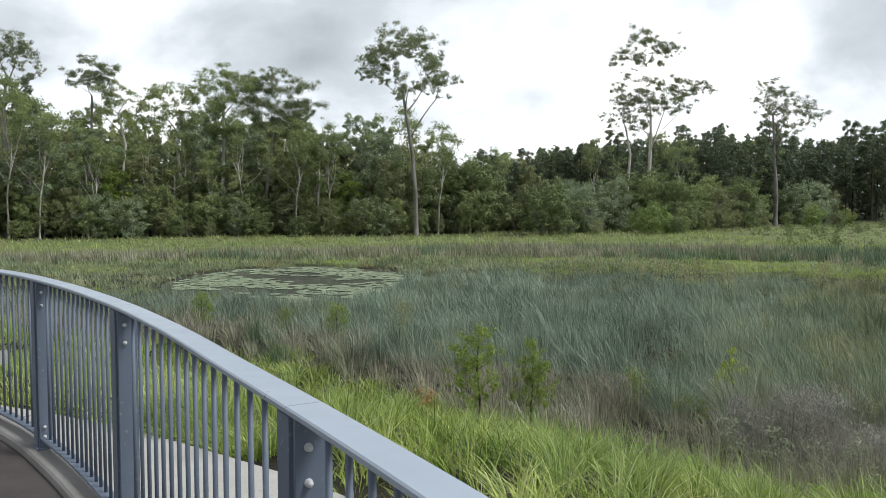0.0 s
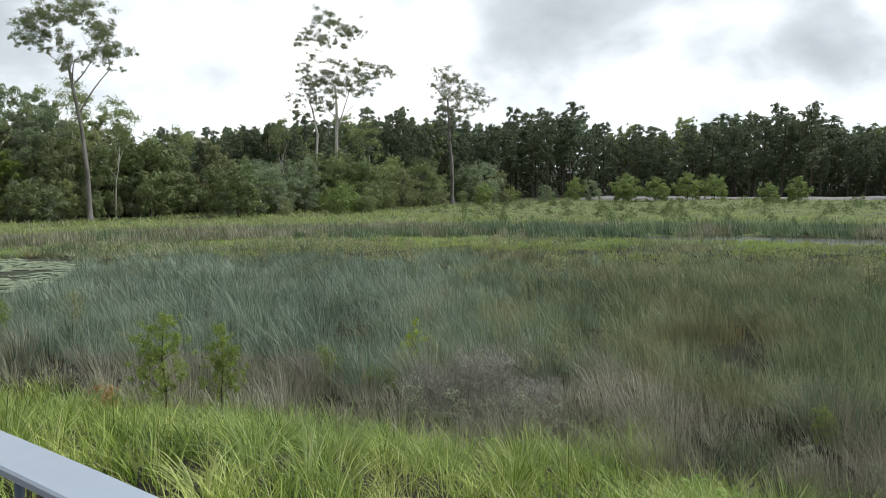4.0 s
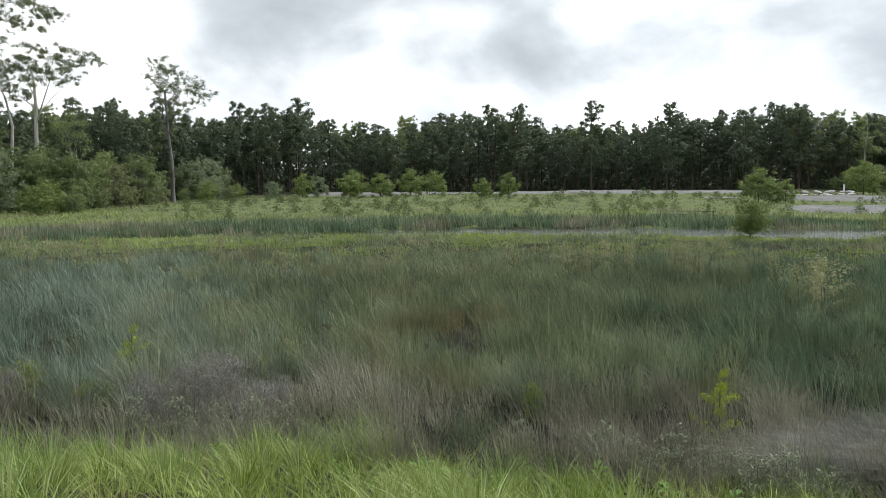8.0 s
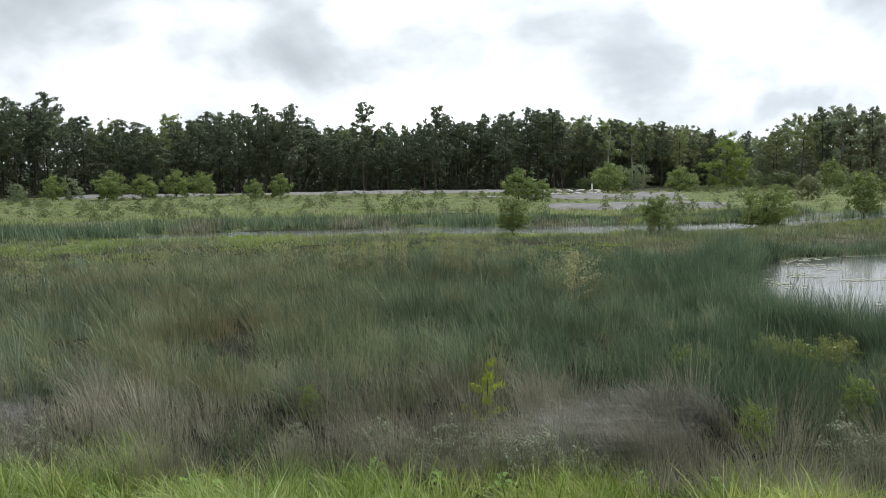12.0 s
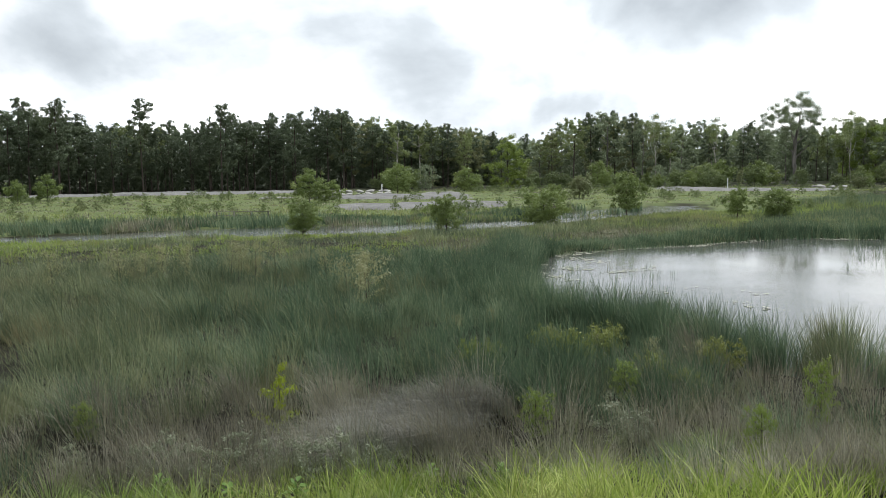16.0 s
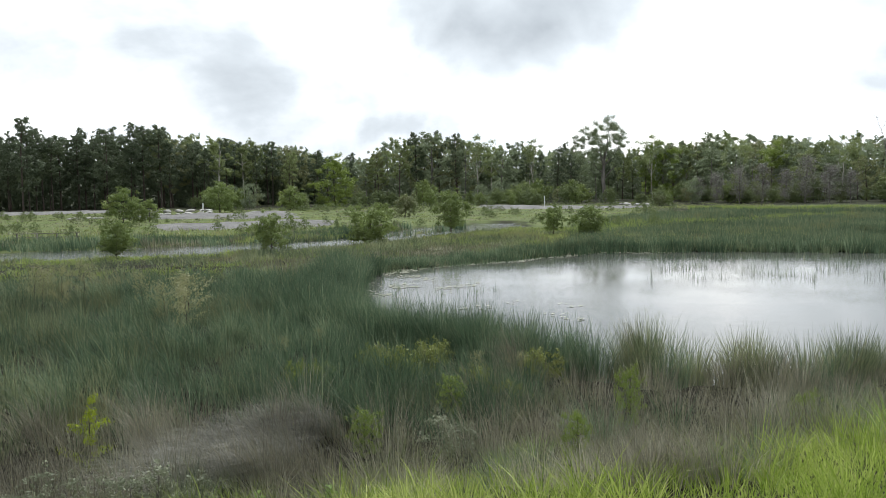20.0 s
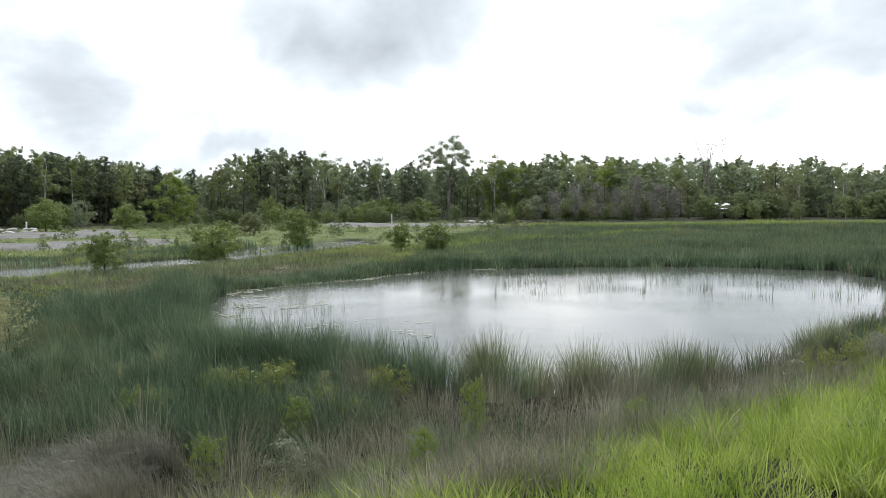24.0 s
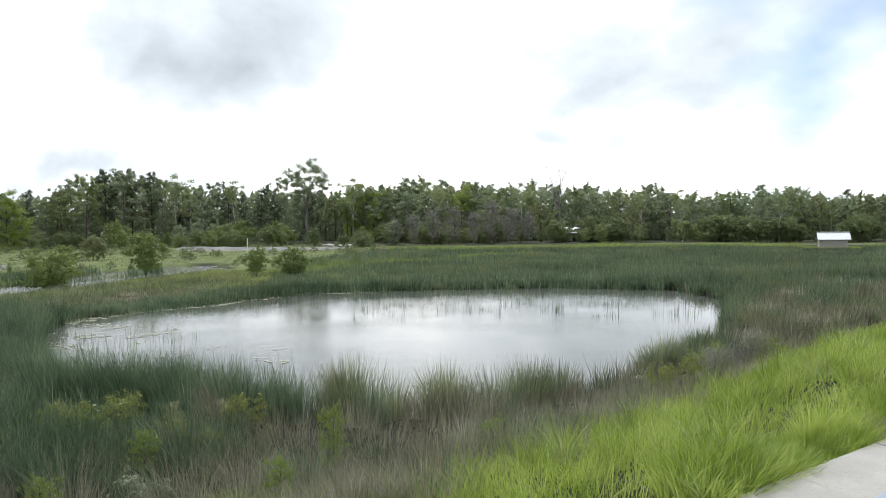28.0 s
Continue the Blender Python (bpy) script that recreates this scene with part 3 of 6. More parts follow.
def grow_bank():
    x, y, d, az = (np.concatenate(v) for v in zip(scatter(16500, 2.4, 28, -42, 140, 0.3), scatter(6000, 4, 34, 104, 140, 0.5)))
    s = off_path(x, y)
    rim = np.random.uniform(0.06, 0.5, 2600)
    u = np.random.uniform(0, 1, 2600)
    ends = ((PATH_EDGE[7], PATH_EDGE[8]), (PATH_EDGE[6], PATH_EDGE[7]), (PATH_EDGE[3], PATH_EDGE[4]))
    for k, (p, q) in enumerate(ends):
        m = np.arange(2600) % 3 == k
        way = (q - p) / np.hypot(*(q - p))
        x, y = np.append(x, p[0] + (q[0] - p[0]) * u[m] - way[1] * rim[m]), np.append(y, p[1] + (q[1] - p[1]) * u[m] + way[0] * rim[m])
    d, az, s = np.hypot(x, y), np.degrees(np.arctan2(x, y)), off_path(x, y)
    lush = swell(x, y, 1.2, 2.0)
    keep = (s > 0.05) & (s < bank_border(az) + 0.8 * swell(x, y, 1.1, 4.0)) & (water_edge(x, y) < -0.3) & (lush + 0.8 * swell(x, y, 0.45, 9.0) + np.random.normal(0, 0.3, len(x)) > np.interp(az, [80, 95], [-0.85, -1.15]))
    x, y, s, lush, az = x[keep], y[keep], s[keep], lush[keep], az[keep]
    n = len(x)
    big = np.random.rand(n) < 0.2
    h = np.where(big, even(n, 0.44, 0.64), even(n, 0.26, 0.5)) * (1 + 0.3 * lush + 0.45 * swell(x, y, 0.5, 9.0)) * (0.58 + 0.42 * step(s, 0, 0.9))
    pale = (np.random.rand(n) < 0.05 + 0.37 * (az < 60)) & big
    fresh = (az + np.random.normal(0, 12, n) > 84) & ~pale
    dull = ~pale & ~fresh
    tufts("bank_grass", x[dull], y[dull], 19, even(dull.sum(), 0.05, 0.16), h[dull] * 0.84, (0.008, 0.0008), 0.95, even(dull.sum(), 0, 0.3), M_GRASS, "long green grass in tufts on the bank", 3)
    tufts("fresh_bank_grass", x[fresh], y[fresh], 19, even(fresh.sum(), 0.05, 0.16), h[fresh] * 0.8, (0.007, 0.0008), 0.8, even(fresh.sum(), 0, 0.3), M_FRESH, "lush bright green grass beside the path", 3)
    tufts("pale_tussocks", x[pale], y[pale], 34, even(pale.sum(), 0.05, 0.12), h[pale] * 0.85, (0.011, 0.0012), 1.1, even(pale.sum(), 0, 0.3), M_PALE, "pale arching tussocks among the bank grass", 3)


def grow_path_edge():
    """Dead brown grass that hangs over the edge of the path."""
    u, rim = np.random.uniform(0, 1, 700), np.random.uniform(0.01, 0.22, 700)
    p, q = PATH_EDGE[7], PATH_EDGE[8]
    way = (q - p) / np.hypot(*(q - p))
    x, y = p[0] + (q[0] - p[0]) * u - way[1] * rim, p[1] + (q[1] - p[1]) * u + way[0] * rim
    keep = swell(x, y, 0.7, 3.0) > -0.35
    n = keep.sum()
    tufts("dead_edge_grass", x[keep], y[keep], 16, even(n, 0.04, 0.12), even(n, 0.12, 0.3), (0.006, 0.0007), 1.0, even(n, 0, 0.2), M_STRAW, "dead brown grass along the edge of the path", 2)


def grow_tussocks():
    """Tall fresh tussocks that stand out from the bank."""
    a = np.radians([36.0, 34.6, 37.4, 33.2, 15.5, 18.8, 12.6, 22.0, 46.0, 9.0, 28.0, 88.6, 90.4])
    d = np.array([8.6, 8.9, 9.0, 8.3, 6.6, 7.0, 8.2, 6.4, 8.0, 8.8, 7.4, 8.4, 8.9])
    n = len(a)
    tufts("green_tussocks", d * np.sin(a), d * np.cos(a), 150, even(n, 0.14, 0.24), even(n, 0.5, 0.62) * np.where(np.arange(n) < 4, 1.35, np.where(np.arange(n) > 10, 0.62, 1.0)), (0.006, 0.0008), 0.85, even(n, 0.05, 0.3), M_PALE, "pale arching grass tussocks standing out on the bank", 3, 0.5, 0.3)


grow_tussocks()


def grow_sedge():
    x, y, d, az = scatter(8000, 4.5, 30, -35, 138, 0.1)
    s, b = off_path(x, y), bank_border(az)
    thick = swell(x, y, 1.1, 7.0) + 0.5 * swell(x, y, 0.5, 3.0)
    wide = np.interp(az, [-30, 60, 76, 92, 138], [3.2, 3.4, 3.8, 6.6, 7.5])
    keep = (s > b - 0.7) & (s < b + wide + 1.2 * swell(x, y, 2.2, 8.0)) & (thick > -1.3) & (water_edge(x, y) < 0.0)
    x, y, thick, az = x[keep], y[keep], thick[keep], az[keep]
    n = len(x)
    big = np.random.rand(n) < 0.2
    h = even(n, 0.5, 0.8) * (1 + 0.22 * thick)
    k = (~big).sum()
    tufts("brown_sedge", x[~big], y[~big], 22, even(k, 0.07, 0.2), h[~big] * 0.8, (0.005, 0.0006), 0.5, even(k, 0.05, 0.4), M_SEDGE, "dry brown sedge along the foot of the bank", 2)
    tall = big & (np.random.rand(n) < np.interp(az, [70, 100], [0.12, 0.3]))
    for name, m, mat, text in (("sedge_tussocks", big & ~tall, M_STRAW, "tall brown fountain-shaped sedge tussocks"), ("rush_tussocks", tall, M_REED_DARK, "upright green rush tussocks among the sedge")):
        k = m.sum()
        tufts(name, x[m], y[m], 130, even(k, 0.16, 0.42), np.clip(h[m], 0.5, 1.0) * np.interp(az[m], [106, 113], [1.4, 0.85]) * np.interp(np.hypot(x[m], y[m]), [6.5, 9.0], [0.6, 1.0]), (0.005, 0.0006), 0.62, even(k, 0.05, 0.35), mat, text, 2, 0.5, 0.4)
    flat = np.random.rand(300) * 2 * np.pi
    r = np.sqrt(np.random.rand(300))
    x, y = 9.3 + 1.5 * r * np.cos(flat), 3.4 + 0.75 * r * np.sin(flat) - 0.45 * r * np.cos(flat)
    tufts("flattened_sedge", x, y, 22, even(300, 0.1, 0.3), even(300, 0.45, 0.8), (0.006, 0.0008), 0.5, even(300, 0.9, 1.5), M_GREY_SEDGE, "flattened patch of grey dry sedge", 2)


def reed_limit(az):
    """How far the reeds reach before the low strip along the channel."""
    return np.interp(az, [-40, -20, 4, 20, 34, 70, 78, 84], [27, 27, 34, 33, 31, 31, 27, 20])


def grow_reeds():
    x, y, d, az = scatter(19000, 8.5, 36, -38, 90, 0.2)
    s, b = off_path(x, y), bank_border(az)
    thick = swell(x, y, 1.3, 3.0) + 0.6 * swell(x, y, 0.55, 5.0)
    keep = (s > b + 2.4 + 1.5 * swell(x, y, 1.9, 2.0)) & (d < reed_limit(az) + 1.2 * swell(x, y, 3.0)) & (thick > -0.55) & (water_edge(x, y) < -0.1)
    x, y, d, az, thick = x[keep], y[keep], d[keep], az[keep], thick[keep]
    n = len(x)
    h = even(n, 0.55, 0.85) * (1 + 0.2 * thick) * (1 - 0.22 * step(d, 18, 30))
    turn = az + np.random.normal(0, 5, n)
    big = np.random.rand(n) < 0.21
    gaps = swell(x, y, 0.8, 11.0) + np.random.normal(0, 0.3, n) < -0.25
    for name, m, mat, text in (("blue_reeds", turn < 25, M_REED, "dense grey-blue reeds leaning in the wind"),
                               ("olive_reeds", (turn >= 25) & (turn < 59), M_REED_OLIVE, "dense olive green reeds leaning in the wind"),
                               ("dark_reeds", turn >= 59, M_REED_DARK, "dense dark green reeds round the pond")):
        for size, count, tall, fan, name2 in ((~big & ~gaps, 9, 0.74, 0.45, name), (big, 80, 1.36, 0.62, name.replace("reeds", "reed_tussocks"))):
            k = m & size
            blow = 0.12 + 0.32 * np.random.rand(k.sum()) ** 2 + 0.15 * swell(x[k], y[k], 2.2, 6.0)
            tufts(name2, x[k], y[k], count, even(k.sum(), 0.07, 0.2) if count < 20 else even(k.sum(), 0.2, 0.55), h[k] * tall, (0.006, 0.00075), fan, blow, mat, text, 2, 0.45, 0.22 if count < 20 else 0.5)


def grow_pond_edge():
    ang = []
    for _ in range(1300):
        i = random.randrange(10)
        a, c = POND[(9 + i) % len(POND)], POND[(10 + i) % len(POND)]
        t = random.random()
        ang.append((a[0] + (c[0] - a[0]) * t, a[1] + (c[1] - a[1]) * t))
    x, y = np.array(ang).T
    x, y = x + np.random.normal(0, 0.5, len(x)), y + np.random.normal(0, 0.5, len(x))
    az = np.degrees(np.arctan2(x, y))
    keep = (swell(x, y, 0.75, 4.0) > np.interp(az, [92, 98, 116, 121], [-0.3, 0.75, 0.9, 0.1])) & (water_edge(x, y) < np.interp(az, [92, 98], [0.7, 0.1]))
    x, y = x[keep], y[keep]
    n = len(x)
    tufts("pond_tussocks", x, y, 60, even(n, 0.12, 0.28), even(n, 0.95, 1.4) * np.interp(np.degrees(np.arctan2(x, y)), [107, 114], [1.0, 0.6]), (0.005, 0.0006), 0.42, even(n, 0.0, 0.2), M_REED_DARK, "upright dark tussocks of rushes at the water's edge", 2)
    # single tussocks with open water between them
    a = np.radians([96.8, 98.3, 97.6, 101.1, 104.4, 105.0, 107.9, 110.2, 111.0, 112.6, 118.9, 119.7, 121.8])
    d = np.array([13.9, 14.0, 14.4, 13.7, 13.7, 13.9, 14.1, 14.6, 14.9, 15.4, 18.1, 18.3, 19.8])
    tall = np.array([1.15, 1.35, 1.25, 1.0, 1.15, 1.05, 1.0, 1.15, 1.1, 0.9, 0.9, 1.0, 0.95])
    n = len(a)
    tufts("tall_rush_tussocks", d * np.sin(a), d * np.cos(a), 430, even(n, 0.24, 0.42), tall, (0.007, 0.0007), 0.36, even(n, 0.0, 0.12), M_REED_OLIVE, "tall single tussocks of rushes at the water's edge", 2, 0.4, 0.3)
    x, y, d, az = scatter(5200, 20, 42, 78, 124, 0.8)
    w = inside(x, y, POND)
    belt = (az > 98) & (az < 122) & (d > 29) & (d < 39.5) & (swell(x, y, 1.1, 8.0) > 0.3)
    keep = (w > 0.6) & (belt | (np.hypot(x - 26.5, y - 3) < 2.5) & (swell(x, y, 0.9, 2.0) > 0.2))
    x, y = x[keep], y[keep]
    n = len(x)
    tufts("water_rushes", x, y, 3, even(n, 0.04, 0.2), even(n, 0.25, 0.6), (0.006, 0.0005), 0.16, even(n, 0.0, 0.2), M_REED_DARK, "thin rushes standing in the pond", 1)


def grow_far():
    # the strip of land between pond and channel, and the fringe of the pond
    x, y, d, az = scatter(20000, 28, 66, 70, 108, 0.6)
    w = water_edge(x, y)
    keep = (w < -0.15) & (d > reed_limit(az)) & (inside(x, y, POND) < 0) & (d < 62)
    x, y, d, az = x[keep], y[keep], d[keep], az[keep]
    n = len(x)
    tone = swell(x, y, 2.2, 2.0) + 0.5 * swell(x, y, 0.9, 4.0) + np.random.normal(0, 0.35, n) + 0.9 * step(d, 46, 54) - 0.7 * (1 - step(az, 84, 90)) * (1 - step(d, 42, 48))
    near_water = inside(x, y, POND)
    kind = np.where(tone > 0.35, 0, np.where((tone < np.interp(az, [86, 92], [0.05, -0.35])) & (near_water > -7), 2, 1))
    for name, m, mat, text in (("shore_grass", kind == 0, M_MEADOW, "green grass on the strip of land by the pond"), ("shore_reeds", kind == 1, M_REED_OLIVE, "dark reeds fringing the pond's far shore"),
                               ("shore_weeds", kind == 2, M_SEDGE, "brown weeds on the strip of land by the pond")):
        k = m.sum()
        tufts(name, x[m], y[m], 7, even(k, 0.15, 0.4), even(k, 0.2, 0.45) * (1.25 if mat is M_REED_OLIVE else 0.9) * (1 + 0.35 * swell(x[m], y[m], 1.2, 7.0)), (0.02, 0.001), 0.7, even(k, 0.05, 0.3), mat, text, 1)
    n = 760
    u, i = np.random.rand(n) * 0.999, np.random.randint(1, 8, n)
    a, b = POND[i], POND[i + 1]
    x, y = a[:, 0] + (b - a)[:, 0] * u + np.random.normal(0.7, 0.5, n), a[:, 1] + (b - a)[:, 1] * u + np.random.normal(0.4, 0.5, n)
    tufts("far_shore_tussocks", x, y, 30, even(n, 0.2, 0.5), even(n, 0.5, 1.0) * np.interp(np.degrees(np.arctan2(x, y)), [84, 94], [0.55, 1.0]), (0.01, 0.0008), 0.35, even(n, 0.0, 0.2), M_REED_DARK, "dark rush clumps on the pond's far shore", 1)
    # the reed bed beyond the pond
    x, y, d, az = scatter(24000, 40, 114, 92, 140, 0.35)
    keep = (water_edge(x, y) < -0.1) & (off_path(x, y) > 9) & (inside(x, y, POND) < 0) & (az > 93 + 8 * step(d, 60, 100))
    x, y, d = x[keep], y[keep], d[keep]
    n = len(x)
    az = np.degrees(np.arctan2(x, y))
    rim = (d > 105 + 2 * swell(x, y, 8.0)) | (np.abs(d - np.interp(az, [90, 98, 110], [58, 66, 88]) - 3 * swell(x, y, 6.0)) < 4.5) & (az < 111) & (np.random.rand(n) < 0.8)
    for name, m, mat, text in (("far_reed_bed", ~rim, M_REED_FAR, "wide dark green reed bed beyond the pond"), ("far_reed_rim", rim, M_STRIP, "pale green rim of grass at the far edge of the reeds")):
        k = m.sum()
        tufts(name, x[m], y[m], 9, even(k, 0.2, 0.7), even(k, 0.5, 0.8) * (1 + 0.3 * swell(x[m], y[m], 5.0) - 0.35 * (mat is M_STRIP) * (1 - step(np.hypot(x[m], y[m]), 90, 104))) * np.where((np.abs(az[m] - 130.1) < 1.9) & (np.hypot(x[m], y[m]) > 82), 0.3, 1.0), (0.012, 0.0007), 0.35, even(k, 0.05, 0.3), mat, text, 1)
    # the reeds at the right-hand end of the pond
    x, y, d, az = scatter(5200, 15, 44, 112, 141, 0.5)
    keep = (water_edge(x, y) < -0.1) & (off_path(x, y) > 6.5) & (inside(x, y, POND) < 0) & (d < 42)
    x, y = x[keep], y[keep]
    n = len(x)
    brown = swell(x, y, 2.2, 3.0) + np.random.normal(0, 0.3, n) - 1.2 * step(off_path(x, y), 9, 14) > -0.2
    for name, m, mat, text in (("shore_sedge", brown, M_SEDGE, "brown sedge between bank and pond"), ("bay_reeds", ~brown, M_REED_FAR, "dark green reeds at the end of the pond")):
        k = m.sum()
        tufts(name, x[m], y[m], 12, even(k, 0.1, 0.3), even(k, 0.55, 0.95), (0.006, 0.001), 0.4, even(k, 0.05, 0.3), mat, text, 2)
    # the low strip before the channel
    x, y, d, az = scatter(17000, 25, 52, -34, 80, 0.6)
    wet, far_side = segments(x, y, CHANNEL, False)
    keep = (water_edge(x, y) < -0.2) & (d > reed_limit(az) - 1.5) & np.where(az > 28, far_side < 0, d < np.interp(az, [-40, 0, 28], [52, 48, 46])) & (az < 79)
    x, y, d, az = x[keep], y[keep], d[keep], az[keep]
    n = len(x)
    dim = (swell(x, y, 3.2, 4.0) + np.random.normal(0, 0.35, n) + 0.9 * step(-az, -22, 0) - 0.25 * step(d, 38, 44) > 0.1)
    for name, m, mat, text in (("strip_grass", ~dim, M_STRIP, "low bright green grass beside the channel"), ("strip_sedge", dim, M_REED_OLIVE, "brownish sedge among the low grass")):
        k = m.sum()
        tufts(name, x[m], y[m], 8, even(k, 0.15, 0.4), (even(k, 0.16, 0.36) + 0.14 * (mat is M_REED_OLIVE)) * (1 + 0.4 * swell(x[m], y[m], 1.6, 5.0)), (0.02, 0.001), 0.85, even(k, 0.05, 0.3), mat, text, 1, 0.6)
    # the reeds along the far side of the channel
    x, y, d, az = scatter(15000, 46, 66, -34, 88, 0.9)
    wet, far_side = segments(x, y, CHANNEL, False)
    keep = (water_edge(x, y) < 0.0) & np.where(az > 28, (wet < 10.2) & (far_side > 0), (d > 47) & (d < 57 - 5 * step(-az, -6, 8))) & (swell(x, y, 1.8, 9.0) > -0.7) & (d > reed_limit(az) + 8)
    x, y, d, az = x[keep], y[keep], d[keep], az[keep]
    n = len(x)
    brown = swell(x, y, 3.5, 1.0) + 0.5 * swell(x, y, 1.4, 3.0) + 0.9 * step(-az, -34, -8) > 0.4
    for name, m, mat, text in (("channel_reeds", ~brown, M_REED_DARK, "dark reeds along the far side of the channel"), ("channel_sedge", brown, M_SEDGE, "brown sedge along the far side of the channel")):
        k = m.sum()
        tufts(name, x[m], y[m], 8, even(k, 0.15, 0.4), even(k, 0.6, 0.95) * (1 - 0.4 * step(az[m], 63, 67) * (1 - step(az[m], 76, 79))), (0.02, 0.001), 0.3, even(k, 0.05, 0.25), mat, text, 1)
    # the meadow up to the woods
    x, y, d, az = scatter(30000, 50, 152, -38, 106, 0.2)
    wet = segments(x, y, CHANNEL, False)[0]
    keep = (water_edge(x, y) < -0.6) & np.where(az > 28, wet > 9.0, d > 54 - 5 * step(-az, -6, 8)) & (d < np.interp(az, EDGE_AZ, EDGE_D)) & ((az < 95) | (d > 70)) & ((bare(x, y) < 0.2) | (np.random.rand(len(x)) < 0.06))
    x, y, d, az = x[keep], y[keep], d[keep], az[keep]
    n = len(x)
    low = step(d, 64, 80) * step(az, 16, 28)
    dry = (swell(x, y, 4.0, 5.0) + 0.6 * swell(x, y, 1.7, 2.0) + 0.8 * low + np.random.normal(0, 0.3, n) > 0.75)
    for name, m, mat, text in (("meadow_grass", ~dry, M_MEADOW, "low yellow-green meadow grass"), ("meadow_sedge", dry, M_SEDGE, "low dry brown tufts in the meadow")):
        k = m.sum()
        tufts(name, x[m], y[m], 6, even(k, 0.2, 0.7), even(k, 0.22, 0.6) * (1 - 0.55 * low[m]) * (1 + 0.35 * swell(x[m], y[m], 2.2, 3.0)), (0.02, 0.0012), 0.95, even(k, 0.05, 0.3), mat, text, 1, 0.6)


EDGE_AZ, EDGE_D = [-45, 2, 10, 20, 28, 45, 66, 80, 100, 112, 140], [84, 84, 100, 125, 152, 160, 158, 165, 165, 160, 150]
grow_bank()
grow_path_edge()
grow_sedge()
grow_reeds()
grow_pond_edge()
grow_far()


# ---- trees ----
def tube(V, Q, pts, radii, sides):
    """Adds a tapering tube along points."""
    start = len(V)
    for i, (p, r) in enumerate(zip(pts, radii)):
        way = (pts[min(i + 1, len(pts) - 1)] - pts[max(i - 1, 0)]).normalized()
        a = way.orthogonal().normalized()
        b = way.cross(a)
        for j in range(sides):
            t = 2 * math.pi * j / sides
            V.append(p + a * (r * math.cos(t)) + b * (r * math.sin(t)))
    for i in range(len(pts) - 1):
        for j in range(sides):
            k = (j + 1) % sides
            Q.append((start + i * sides + j, start + i * sides + k, start + (i + 1) * sides + k, start + (i + 1) * sides + j))


def limb(rng, p, way, length, bend, n=5, wob=0.12):
    pts, p, way = [p.copy()], p.copy(), way.normalized()
    for _ in range(n):
        way = (way + Vector((rng.gauss(0, wob), rng.gauss(0, wob), rng.gauss(0, wob) + bend))).normalized()
        p = p + way * (length / n)
        pts.append(p.copy())
    return pts


def leaves(rs, centres, sizes, count, length, width, droop, squash=0.7, single=False):
    """Leaf blades in clumps: lozenges, or for far trees single triangles."""
    c, s = np.array([tuple(v) for v in centres]), np.array(sizes)
    pick = rs.choice(len(c), count, p=s * s / (s * s).sum())
    out = rs.normal(0, 1, (count, 3))
    out /= np.maximum(np.linalg.norm(out, axis=1, keepdims=True), 1e-6)
    p = c[pick] + out * np.clip(np.abs(rs.normal(0.68, 0.26, (count, 1))), 0, 1.08) * s[pick][:, None] * np.array([1, 1, squash])
    face = out * 1.0 + rs.normal(0, 0.45, (count, 3)) + np.array([0, 0, 0.35])
    face /= np.maximum(np.linalg.norm(face, axis=1, keepdims=True), 1e-6)
    way = rs.normal(0, 1, (count, 3)) - np.array([0, 0, droop])
    way -= face * (way * face).sum(1, keepdims=True)
    way /= np.maximum(np.linalg.norm(way, axis=1, keepdims=True), 1e-6)
    side = np.cross(face, way)
    ln = length * rs.uniform(0.6, 1.3, (count, 1))
    wd = width * rs.uniform(0.6, 1.3, (count, 1))
    if single:
        v = np.stack([p - way * ln / 2, p + side * wd / 2 + way * ln * 0.1, p + way * ln / 2], 1).reshape(-1, 3)
        return v, (np.arange(count) * 3)[:, None] + np.arange(3)
    v = np.stack([p - way * ln / 2, p + side * wd / 2, p + way * ln / 2, p - side * wd / 2], 1).reshape(-1, 3)
    return v, (np.arange(count) * 4)[:, None] + np.arange(4)


